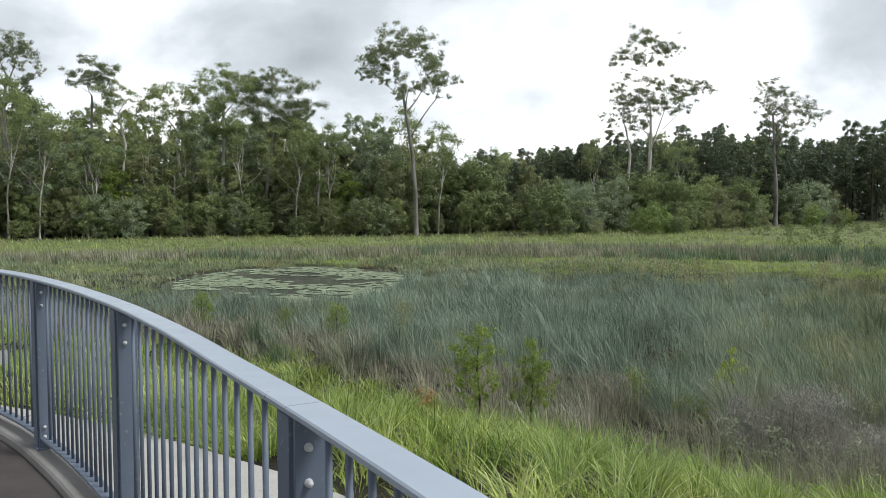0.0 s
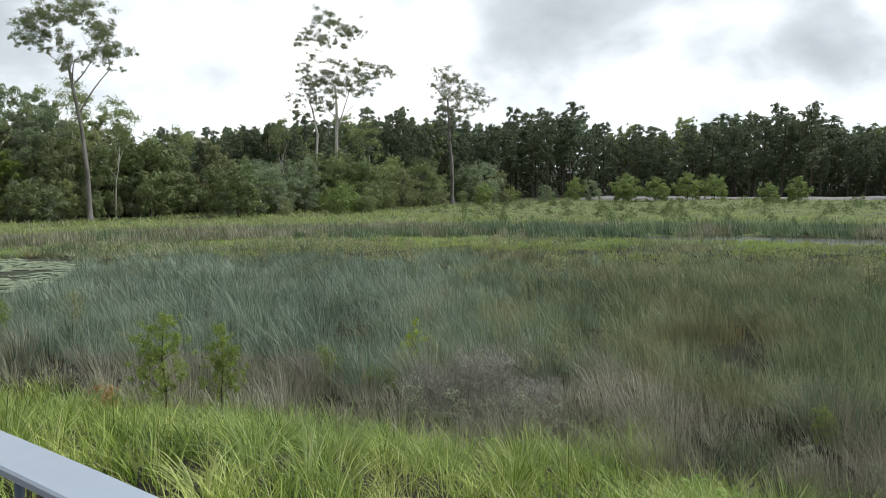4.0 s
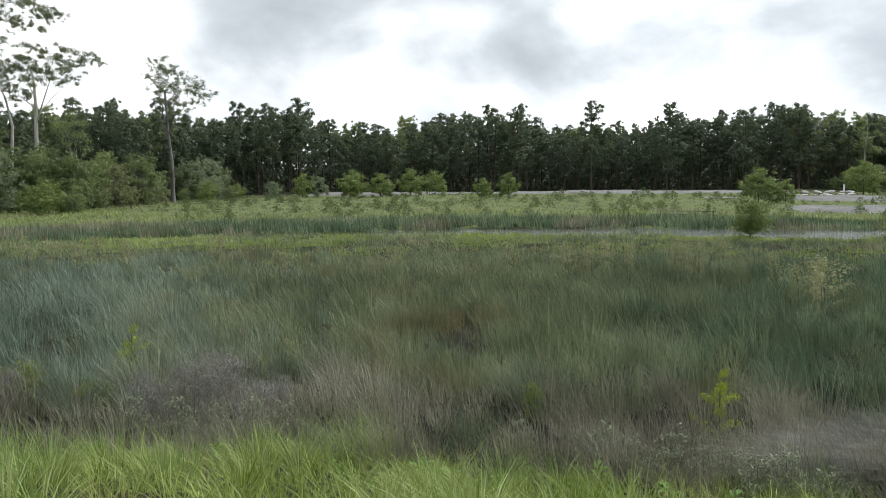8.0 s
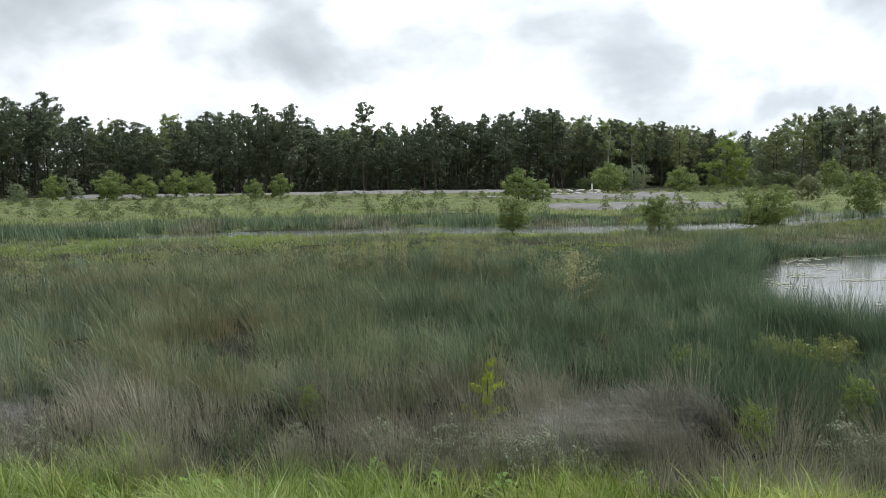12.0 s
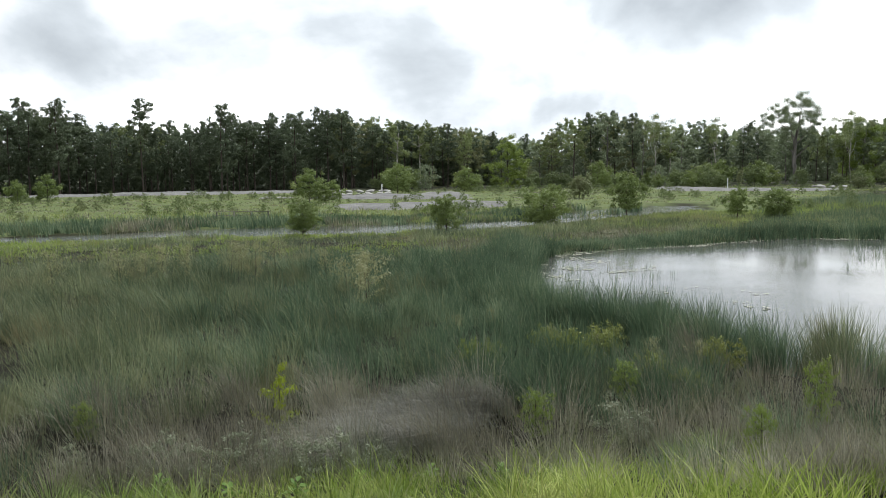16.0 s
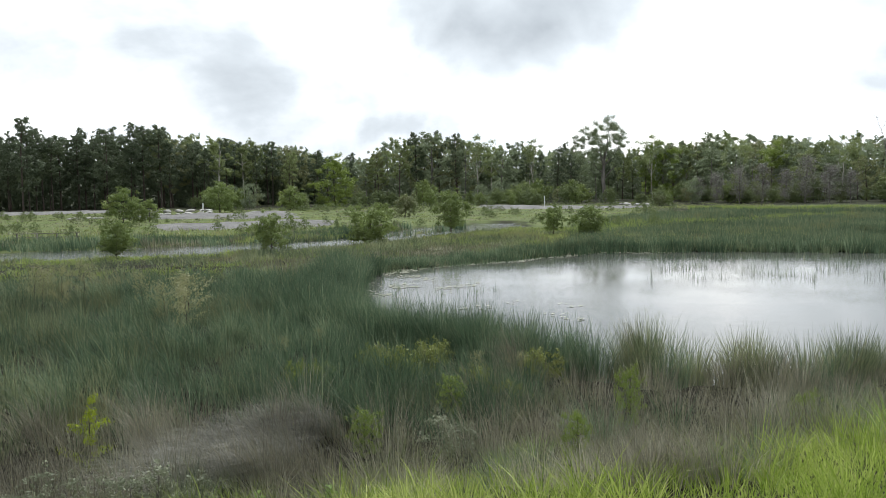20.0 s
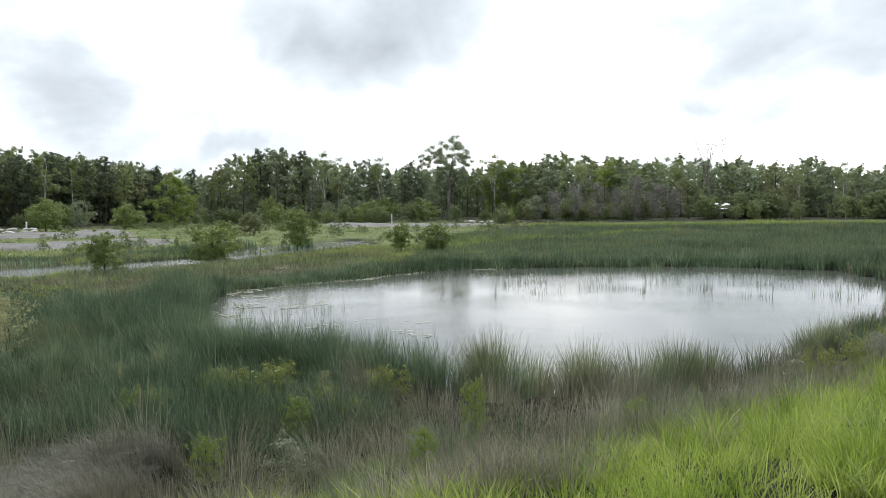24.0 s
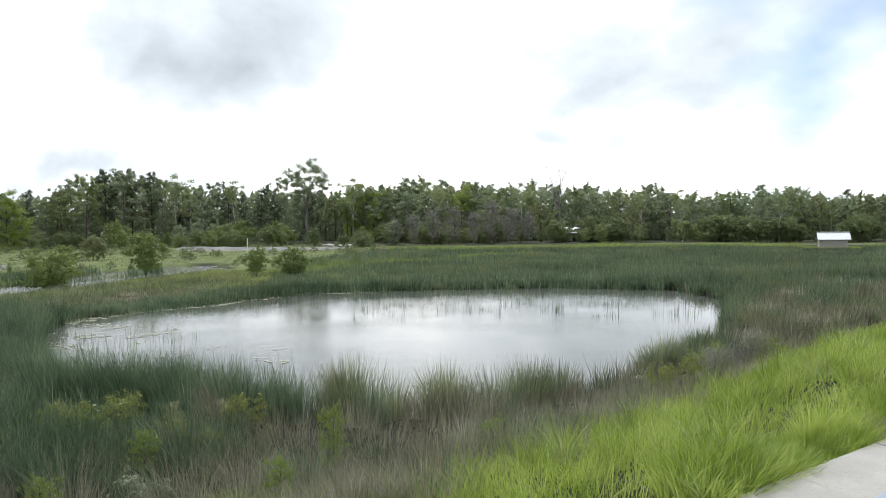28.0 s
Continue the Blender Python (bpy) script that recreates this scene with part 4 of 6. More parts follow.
def tree(name, seed, height, spread, bare, limbs, count, leaf, bark, foliage, label, shape="gum", radius=0.02, clump=0.9, category="tree", lean=0.0, single=False, boughs=True, slim=None, limb_parts=False, steep=1.0):
    """A tree of its trunk with limbs, and its crown of leaf clumps. bare: the part of the height without limbs."""
    rng, rs = random.Random(seed), np.random.RandomState(seed)
    top = new(name)
    V, Q, tips, sizes = [], [], [], []
    fork = 0.62 if shape == "gum" else 0.97
    trunk = limb(rng, Vector((0, 0, -0.3)), Vector((lean, 0, 1)), height * fork + 0.3, 0.05, 9, 0.05 if shape != "pine" else 0.02)
    r0 = height * radius
    radii = [r0 * (1.25 if i == 0 else 1 - 0.72 * i / 9) for i in range(10)]
    tube(V, Q, trunk, radii, (4 if shape == "round" else 6) if single else 8)
    spin = rng.random() * 6
    for i in range(limbs):
        u = bare + (1 - bare) * (i + rng.random() * 0.8) / limbs
        if shape == "gum":
            u0 = min(0.99, u * 0.95 / 1.0)
            k = min(8, int(u0 * 9))
            p = trunk[k].lerp(trunk[k + 1], u0 * 9 - k)
            rise = rng.uniform(0.9, 2.2) * (0.6 + u) * steep
            reach = spread * rng.uniform(0.7, 1.1) * (1.15 - 0.35 * u)
        elif shape == "pine":
            k = min(8, int(u * 9))
            p = trunk[k].lerp(trunk[k + 1], u * 9 - k)
            rise = rng.uniform(0.1, 0.7)
            reach = spread * (1.05 - 0.7 * ((u - bare) / (1 - bare)) ** 2) * rng.uniform(0.55, 1.1)
        else:
            k = min(8, int(u * 9))
            p = trunk[k].lerp(trunk[k + 1], u * 9 - k)
            rise = rng.uniform(0.3, 1.3)
            reach = spread * math.sin(math.pi * (0.2 + 0.72 * (u - bare) / (1 - bare))) * rng.uniform(0.75, 1.1)
        spin += 2.4 + rng.uniform(-0.5, 0.5)
        way = Vector((math.cos(spin), math.sin(spin), rise))
        if shape == "gum":
            reach = max(reach, (height - p.z) * rng.uniform(0.72, 0.9) * (1 if u > 0.55 else 0.65))
        if limb_parts:
            V_main, Q_main, V, Q = V, Q, [], []
        pts = limb(rng, p, way, reach, 0.10 if shape == "gum" else 0.03, 5, 0.16)
        rr = r0 * (0.42 if shape == "gum" else 0.22) * (1.1 - 0.4 * u)
        if boughs or rng.random() < 0.4:
            tube(V, Q, pts, [rr * (1 - 0.8 * j / 5) for j in range(6)], 3 if single else 5)
        for j in ((2, 3, 4, 5) if shape != "gum" else (3, 5) if single else (3, 4, 5)):
            for _ in range(3 if shape == "gum" and not single else 1):
                w2 = Vector((rng.gauss(0, 1), rng.gauss(0, 1), rng.uniform(0, 0.8)))
                sub = limb(rng, pts[j], w2, reach * rng.uniform(0.16, 0.34), 0.05, 3, 0.2)
                if (shape == "gum" and not single) or (boughs and rng.random() < 0.3):
                    tube(V, Q, sub, [rr * 0.3 * (1 - 0.7 * q / 3) for q in range(4)], 3)
                tips.append(sub[-1])
                sizes.append(clump * rng.uniform(0.75, 1.25))
            if shape != "gum" or j == 5:
                tips.append(pts[j])
                sizes.append(clump * rng.uniform(0.75, 1.15))
        if limb_parts:
            if V:
                link("limb", raw_mesh("limb", np.array([tuple(v) for v in V]), Q), bark, top)
            V, Q = V_main, Q_main
    if shape == "pine":
        tips.append(trunk[-1])
        sizes.append(clump * 0.8)
    trunk_mesh = raw_mesh("trunk", np.array([tuple(v) for v in V]), Q)
    for p in trunk_mesh.polygons:
        p.use_smooth = True
    link("trunk", trunk_mesh, bark, top)
    if count:
        v, q = leaves(rs, tips, sizes, count, leaf, leaf * slim if slim else leaf * ((0.36 if shape != "pine" else 0.3) + 0.28 * single), 0.7 if shape == "gum" else 0.2, 0.72 if shape != "round" else 0.85, single)
        link("crown", raw_mesh("crown", v, None, q) if single else raw_mesh("crown", v, q), foliage, top)
    return tagged(top, label, category)


def crown_tree(name, seed, stem, girth, fork, clumps, leaf, density, bark, foliage, label, squash=0.75, slim=0.5, single=True, limb_parts=False, category="tree", sides=6, lumps=6, twigs=1.0, steep=0.5, loose=0.6):
    """A tree grown from its stem (across, up) towards clumps of leaves (across, away, up, radius): each limb starts from the nearest
    wood below it, and each clump is a handful of smaller sprays."""
    rng, rs = random.Random(seed), np.random.RandomState(seed)
    top = new(name)
    stem = [Vector((x, rng.uniform(-0.02, 0.02) * z, z)) for x, z in stem]
    run = []
    for p, q in zip(stem[:-1], stem[1:]):
        run += [p.lerp(q, i / 3) for i in range(3)]
    run.append(stem[-1])
    V, Q = [], []
    thick = [girth * (1.3 if i == 0 else 1 - 0.62 * i / len(run)) for i in range(len(run))]
    tube(V, Q, run, thick, sides)
    wood = [(p, r) for p, r in zip(run, thick) if p.z >= fork]
    for cx, cy, cz, cr in sorted(clumps, key=lambda c: (Vector(c[:3]) - run[-1]).length):
        goal = Vector((cx, cy, cz - 0.3 * cr))
        start, r = min(wood, key=lambda w: (w[0] - goal).length + 1.3 * max(0.0, w[0].z - goal.z + steep * math.hypot(w[0].x - goal.x, w[0].y - goal.y)))
        r = max(min(r * 0.68, girth * 0.36), girth * 0.06)
        long = (goal - start).length
        mid = start.lerp(goal, 0.5) + Vector((rng.uniform(-0.1, 0.1) * long, rng.uniform(-0.1, 0.1) * long, rng.uniform(-0.12, 0.06) * long))
        pts = [start.lerp(mid, t).lerp(mid.lerp(goal, t), t) for t in (0, 0.25, 0.5, 0.75, 1.0)]
        rr = [r * (1 - 0.55 * i / 4) for i in range(5)]
        wood += list(zip(pts[1:], rr[1:]))
        if limb_parts:
            LV, LQ = [], []
            tube(LV, LQ, pts, rr, 5)
            link("limb", raw_mesh("limb", np.array([tuple(v) for v in LV]), LQ), bark, top)
        elif rng.random() < twigs:
            tube(V, Q, pts, rr, 4)
    trunk_mesh = raw_mesh("trunk", np.array([tuple(v) for v in V]), Q)
    for p in trunk_mesh.polygons:
        p.use_smooth = True
    link("trunk", trunk_mesh, bark, top)
    middles, sizes = [], []
    for cx, cy, cz, cr in clumps:
        for _ in range(lumps):
            middles.append((cx + rng.gauss(0, loose) * cr, cy + rng.gauss(0, loose) * cr, cz + rng.gauss(0, loose * 0.75) * cr))
            sizes.append(cr * rng.uniform(0.3, 0.66))
    count = int(density * sum(c[3] ** 2 for c in clumps))
    v, q = leaves(rs, middles, sizes, count, leaf, leaf * slim, 0.6, squash, single)
    link("crown", raw_mesh("crown", v, None, q) if single else raw_mesh("crown", v, q), foliage, top)
    return tagged(top, label, category)


def deep(seed, flat, thick=0.6):
    """Gives clumps laid out across and up their depth, so that the crown is as deep as it is wide."""
    r = random.Random(seed)
    mid = sum(c[0] for c in flat) / len(flat)
    wide = max(abs(c[0] - mid) for c in flat) + 0.5
    return [(x, r.uniform(-1, 1) * thick * wide * math.sqrt(max(0.1, 1 - ((x - mid) / wide) ** 2)), z, rr * 1.3) for x, z, rr in flat]


def gum_clumps(seed, tall, spread, bare, n, size):
    r, out = random.Random(seed), []
    for i in range(n):
        u = (i + r.random()) / n
        a, w = r.uniform(0, 6.283), spread * math.sin(math.pi * (0.22 + 0.62 * u)) * math.sqrt(r.uniform(0.12, 1))
        out.append((w * math.cos(a), w * math.sin(a), tall * (bare + (1 - bare) * u) - 0.5 * size, size * r.uniform(0.65, 1.2)))
    return out


def pine_clumps(seed, tall, spread, bare, n, size):
    r, out = random.Random(seed), []
    for i in range(n):
        u = (i + r.random()) / n
        a, w = r.uniform(0, 6.283), spread * (0.55 + 0.55 * math.sin(math.pi * min(1.0, 0.15 + 0.8 * u))) * math.sqrt(r.uniform(0.15, 1)) * (1 - 0.6 * max(0.0, u - 0.75) / 0.25)
        out.append((w * math.cos(a), w * math.sin(a), tall * (bare + (1 - bare) * u) - 0.4 * size, size * r.uniform(0.7, 1.15)))
    return out


def bush_clumps(seed, tall, spread, low, n, size):
    r, out = random.Random(seed), []
    for i in range(n):
        u = (i + r.random()) / n
        a, w = i * 2.4 + r.uniform(-0.4, 0.4), spread * math.sqrt(max(0.0, 1 - (2 * u * 0.93 - 0.85) ** 2)) * r.uniform(0.55, 1.0)
        out.append((w * math.cos(a), w * math.sin(a), tall * (low + (1 - low) * u * 0.93), size * r.uniform(0.75, 1.2)))
    return out


def straight(tall, lean=0.0, to=0.8):
    return ((0, -0.3), (lean * 0.35, tall * to * 0.35), (lean * 0.55, tall * to * 0.7), (lean, tall * to))


def spot(az, d, dz=0.0):
    x, y = d * math.sin(radians(az)), d * math.cos(radians(az))
    return x, y, float(ground_z(np.array([x]), np.array([y]))[0]) + dz


def stand(ob, az, d, turn=0.0, size=1.0):
    x, y, z = spot(az, d)
    ob.matrix_basis = pose(x, y, z, 0, 0, turn) @ Matrix.Diagonal((size, size, size, 1))
    return ob


def again(ob, az, d, turn, size, wide=1.0):
    x, y, z = spot(az, d)
    c = copy_thing(ob, pose(x, y, z, 0, 0, turn))
    c.scale = (size * wide, size * wide, size)
    return c


# ---- the tall gums at the wood's edge ----
PALE = "tall pale-barked gum with an open crown at the wood's edge"
SLENDER = "tall slender grey gum with a high open crown"
WOODLAND = "gum with an open rounded crown above the wood"
# clumps of each crown: across, up, radius
CROWN_SLENDER = ((-2.5, 18.8, 0.9), (-1.4, 19.1, 0.7), (0.1, 19.5, 0.6), (0.3, 18.9, 0.6), (-3.9, 17.5, 0.8), (-3.0, 18.0, 0.8), (-4.7, 16.3, 0.7), (-5.0, 15.5, 0.4), (-3.8, 15.9, 0.6), (-3.0, 16.6, 0.7), (-1.9, 17.1, 0.7), (-0.3, 17.3, 0.7), (0.8, 18.0, 0.8), (1.7, 17.5, 0.7), (1.1, 16.8, 0.7), (2.0, 16.2, 0.7), (3.2, 15.5, 0.7), (2.3, 15.4, 0.7), (1.4, 15.2, 0.7), (-0.8, 14.7, 0.8), (-0.7, 13.8, 0.6), (-1.9, 15.2, 0.4), (0.7, 14.4, 0.5), (-1.4, 13.3, 0.4), (-3.0, 14.7, 0.4), (2.2, 13.5, 0.3), (3.2, 13.3, 0.2))
CROWN_PALE = ((-4.4, 21.6, 0.7), (-3.5, 21.9, 0.7), (-2.5, 22.7, 0.7), (-1.1, 22.9, 0.9), (-0.5, 23.8, 0.7), (0.0, 22.7, 0.6), (1.1, 21.9, 0.7), (2.2, 22.0, 0.7), (2.9, 21.6, 0.5), (0.9, 20.5, 0.6), (-1.8, 20.5, 0.7), (-0.6, 20.8, 0.4), (-2.7, 18.7, 0.5), (-3.6, 17.5, 0.6), (-3.1, 16.4, 0.7), (-1.8, 16.6, 1.0), (-0.4, 17.3, 1.0), (0.0, 16.0, 0.9), (0.7, 18.0, 0.7), (1.8, 15.1, 0.9), (1.5, 15.8, 0.7), (2.9, 18.0, 0.8), (4.0, 17.6, 0.8), (3.3, 16.9, 0.7), (4.4, 16.9, 0.6), (5.3, 16.7, 0.4), (6.3, 17.6, 0.6), (7.0, 16.9, 0.4), (3.8, 14.9, 0.7), (-1.5, 13.3, 0.8), (-0.6, 14.4, 0.7))
CROWN_LOW = ((-1.3, 17.0, 0.6), (-1.2, 14.8, 0.5), (-0.2, 15.5, 0.5), (-0.6, 13.7, 0.4), (0.1, 14.4, 0.5), (-3.0, 14.4, 0.4), (-2.3, 13.6, 0.6), (0.5, 16.3, 0.5), (-0.7, 15.9, 0.6), (0.9, 13.7, 0.6))
CROWN_THIN = ((-0.7, 20.5, 0.8), (-2.4, 20.0, 0.5), (-1.1, 19.2, 0.8), (0.2, 18.7, 0.8), (-2.9, 18.3, 0.5), (1.5, 18.3, 0.7), (-1.6, 17.0, 0.8), (-0.3, 16.5, 0.9), (1.0, 16.5, 0.9), (2.4, 17.4, 0.8), (3.2, 16.1, 0.8), (4.1, 15.2, 0.9), (5.0, 16.1, 0.8), (3.7, 16.5, 0.6), (0.6, 14.8, 0.9), (1.9, 13.8, 0.8), (-0.7, 14.4, 0.7), (2.8, 14.6, 0.6), (-1.4, 15.7, 0.6), (0.6, 12.6, 0.6), (-2.0, 12.6, 0.5))
CROWN_BROAD = ((-1.6, 13.1, 1.3), (0.5, 13.9, 1.3), (2.2, 12.6, 1.2), (-3.8, 12.0, 1.1), (-2.7, 10.9, 1.1), (2.7, 10.9, 1.0), (-5.5, 10.2, 1.0), (0.0, 11.5, 1.3), (-1.1, 9.5, 1.1), (1.3, 9.3, 1.0), (2.4, 7.7, 1.0), (-4.4, 8.4, 1.0), (-2.4, 7.7, 1.1))
CROWN_UMBRELLA = ((-0.4, 15.6, 0.8), (0.5, 16.1, 0.9), (1.5, 15.8, 0.7), (-1.0, 15.0, 0.5), (0.8, 15.0, 0.5), (-0.1, 14.7, 0.4))
CROWN_FORKED = ((-2.6, 13.9, 0.7), (-1.4, 14.3, 0.8), (-1.8, 12.9, 0.7), (0.1, 12.3, 0.8), (1.0, 14.3, 0.7), (1.6, 13.8, 0.5), (0.6, 13.2, 0.7), (-0.5, 14.7, 0.5))
CROWN_TALL = ((-1.5, 15.6, 0.6), (0.0, 16.2, 0.7), (0.9, 15.6, 0.8), (-0.6, 14.7, 1.0), (2.1, 15.5, 0.9), (1.5, 14.1, 1.0), (2.7, 15.0, 0.8), (-1.2, 13.2, 0.8), (0.3, 12.9, 0.8), (-1.8, 11.7, 0.7), (0.0, 10.8, 0.7))
CROWN_FULL = ((-0.4, 15.3, 1.0), (0.8, 15.6, 0.8), (2.0, 15.0, 0.9), (3.2, 14.3, 1.0), (4.0, 13.5, 0.8), (4.6, 12.9, 0.5), (-1.3, 14.1, 1.0), (-0.1, 13.8, 1.0), (1.4, 13.2, 1.1), (2.9, 12.6, 1.0), (-1.0, 12.3, 0.8), (0.5, 11.7, 0.9), (3.7, 11.7, 0.7), (2.0, 11.1, 0.8))
CROWN_EDGE = ((-0.3, 18.0, 0.8), (0.9, 17.8, 0.8), (1.8, 17.4, 0.7), (2.7, 16.8, 0.5), (0.0, 16.5, 0.7), (1.2, 16.2, 0.5), (3.0, 15.6, 0.4))
CROWN_SMALL = ((-1.6, 14.1, 0.8), (-0.4, 14.3, 0.7), (-1.0, 12.9, 0.8), (0.5, 13.5, 0.6), (-1.9, 12.3, 0.6), (1.1, 12.3, 0.7), (0.2, 11.1, 0.6))


def open_gum(seed, stem, girth, fork, crown, az, d, bark, foliage, label, density=420):
    g = crown_tree("gum_tree", seed, stem, girth, fork, deep(seed, crown), 0.2, density * 2.5, bark, foliage, label, 0.7, 0.42, single=False, limb_parts=True, sides=8, lumps=13, steep=1.15, loose=0.72)
    return stand(g, az, d, -az)


open_gum(11, ((0.1, -0.3), (0, 4.5), (-0.3, 8.2), (-0.9, 12.0), (-1.2, 14.0)), 0.23, 7.5, CROWN_SLENDER, -0.5, 80, M_BARK_GREY, M_GUM_SILHOUETTE, SLENDER)
open_gum(23, ((0, -0.3), (-0.1, 6), (0.1, 11.5), (0.0, 15.0)), 0.29, 8.5, CROWN_PALE, 15.56, 105, M_BARK_PALE, M_GUM_SILHOUETTE, PALE)
open_gum(41, ((0, -0.3), (0, 5), (0.3, 9.5), (-0.3, 13.0)), 0.24, 8.0, CROWN_LOW, 14.1, 108, M_BARK_PALE, M_GUM_SILHOUETTE, PALE)
open_gum(37, ((0, -0.3), (0, 6), (-0.3, 9.5), (-0.6, 16.0)), 0.29, 5.0, CROWN_THIN, 23.53, 126, M_BARK_GREY, M_GUM_SILHOUETTE, "tall gum with a thin grey-green crown beside the clearing", 330)
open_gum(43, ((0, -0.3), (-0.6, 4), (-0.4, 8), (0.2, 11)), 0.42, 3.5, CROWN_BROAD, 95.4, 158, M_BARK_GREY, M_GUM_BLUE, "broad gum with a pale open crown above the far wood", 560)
open_gum(45, ((0, -0.3), (-0.3, 5), (0.2, 10), (0.3, 13.5)), 0.2, 10, CROWN_UMBRELLA, -21.8, 86, M_BARK_GREY, M_GUM_SILHOUETTE, WOODLAND)
open_gum(46, ((0.3, -0.3), (0.2, 5), (-0.1, 9), (0.1, 11)), 0.22, 8, CROWN_FORKED, -16.4, 86, M_BARK_PALE, M_GUM, WOODLAND)
open_gum(47, ((0, -0.3), (0, 5), (0.2, 10), (0.1, 13)), 0.24, 8, CROWN_TALL, -13.6, 86, M_BARK_PALE, M_GUM, WOODLAND)
open_gum(48, ((0, -0.3), (-0.1, 4), (0.5, 8), (0.8, 11)), 0.26, 4.5, CROWN_FULL, -10.7, 86, M_BARK_GREY, M_GUM_SILHOUETTE, WOODLAND, 480)
open_gum(49, ((0, -0.3), (0.2, 6), (0.1, 12), (0.5, 15)), 0.26, 10, CROWN_EDGE, -26.7, 86, M_BARK_GREY, M_GUM_SILHOUETTE, WOODLAND)
open_gum(50, ((0, -0.3), (-0.2, 5), (0.2, 9), (-0.4, 12)), 0.2, 7, CROWN_SMALL, -19.8, 86, M_BARK_PALE, M_GUM, WOODLAND)
gum_e = crown_tree("gum_tree", 52, straight(16, 0.5), 0.2, 5.5, gum_clumps(52, 16, 3.4, 0.42, 20, 1.15), 0.46, 260, M_BARK_DARK, M_GUM, "gum tree with a full rounded crown in the wood", slim=0.62)
stand(gum_e, -30, 92, 10, 1.0)
gum_f = crown_tree("gum_tree", 67, straight(15, -0.6), 0.2, 6.5, gum_clumps(67, 15, 2.6, 0.48, 15, 1.05), 0.46, 260, M_BARK_PALE, M_GUM, "gum tree with a pale trunk in the wood", slim=0.62)
stand(gum_f, -8.6, 88, 90, 0.8)
gum_g = crown_tree("gum_tree", 71, straight(13, 0.3), 0.18, 4.5, gum_clumps(71, 13, 2.9, 0.36, 18, 1.1), 0.46, 260, M_BARK_GREY, M_GUM_BLUE, "gum tree with grey-green leaves in the wood", slim=0.62)
stand(gum_g, -4.0, 92, 0, 1.0)
gum_h = crown_tree("gum_tree", 88, straight(14, 0.8), 0.22, 3.5, gum_clumps(88, 14, 4.2, 0.28, 26, 1.2), 0.46, 250, M_BARK_DARK, M_GUM_OLIVE, "spreading gum tree with olive leaves in the wood", slim=0.62)
stand(gum_h, -24.0, 94, 0, 0.8)
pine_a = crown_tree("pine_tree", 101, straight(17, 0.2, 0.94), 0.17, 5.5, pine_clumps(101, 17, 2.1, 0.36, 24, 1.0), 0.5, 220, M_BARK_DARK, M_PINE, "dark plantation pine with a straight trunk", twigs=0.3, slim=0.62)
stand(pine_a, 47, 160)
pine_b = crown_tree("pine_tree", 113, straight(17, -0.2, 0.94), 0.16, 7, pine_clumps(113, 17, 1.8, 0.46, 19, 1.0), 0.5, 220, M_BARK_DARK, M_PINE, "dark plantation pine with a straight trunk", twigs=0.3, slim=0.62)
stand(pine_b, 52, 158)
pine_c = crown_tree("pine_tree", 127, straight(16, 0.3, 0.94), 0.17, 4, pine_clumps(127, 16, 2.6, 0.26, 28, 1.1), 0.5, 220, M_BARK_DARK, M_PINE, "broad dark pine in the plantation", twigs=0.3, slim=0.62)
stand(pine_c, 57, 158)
NEAR_BUSH = "rounded bright green wattle bush"
wattle = crown_tree("wattle_bush", 131, straight(2.2, 0.1, 0.6), 0.045, 0.2, bush_clumps(131, 2.1, 0.85, 0.16, 30, 0.36), 0.13, 1900, M_BARK_DARK, M_WATTLE, "rounded bright green wattle bush by the water", 0.85, 0.4, False, category="bush")
stand(wattle, 62.3, 42.4, 0, 0.85)
sapling = crown_tree("wattle_sapling", 133, straight(2.4, -0.1, 0.65), 0.04, 0.6, bush_clumps(133, 2.3, 0.8, 0.3, 22, 0.36), 0.13, 1700, M_BARK_DARK, M_WATTLE, "slender green wattle sapling by the channel", 0.85, 0.4, False, category="bush")
stand(sapling, 72.3, 47.4, 0, 1.15)
bush_a = crown_tree("bush", 135, straight(3, 0.1, 0.6), 0.06, 0.3, bush_clumps(135, 2.9, 1.3, 0.14, 18, 0.62), 0.30, 480, M_BARK_DARK, M_WATTLE, NEAR_BUSH, 0.85, 0.5, category="bush", twigs=0.3)
stand(bush_a, 46.3, 116, 0, 1.05)
bush_b = crown_tree("bush", 139, straight(3.6, 0.1, 0.6), 0.06, 0.3, bush_clumps(139, 3.5, 1.5, 0.14, 20, 0.7), 0.32, 420, M_BARK_DARK, M_SCRUB, "olive green scrub bush", 0.85, 0.5, category="bush", twigs=0.3)
stand(bush_b, -4, 80, 0, 1.0)
bush_c = crown_tree("small_tree", 149, straight(5, 0.2, 0.7), 0.07, 0.8, gum_clumps(149, 5.0, 1.7, 0.22, 20, 0.72), 0.34, 330, M_BARK_GREY, M_GUM, "dark green small tree under the gums", 0.85, 0.5, category="tree", twigs=0.6)
stand(bush_c, -18, 84, 0, 1.0)
bush_d = crown_tree("sapling", 157, straight(4, -0.2, 0.7), 0.05, 0.5, gum_clumps(157, 4.0, 1.2, 0.18, 18, 0.6), 0.28, 420, M_BARK_GREY, M_GUM_BLUE, "grey-green sapling at the wood's edge", 0.85, 0.5, category="tree", twigs=0.6)
bush_e = crown_tree("small_tree", 167, straight(5.5, 0.3, 0.7), 0.07, 0.8, gum_clumps(167, 5.5, 1.5, 0.25, 18, 0.7), 0.32, 330, M_BARK_GREY, M_GUM_OLIVE, "olive brown small tree at the wood's edge", 0.85, 0.5, category="tree", twigs=0.7)
stand(bush_e, -23.0, 82, 0, 0.9)
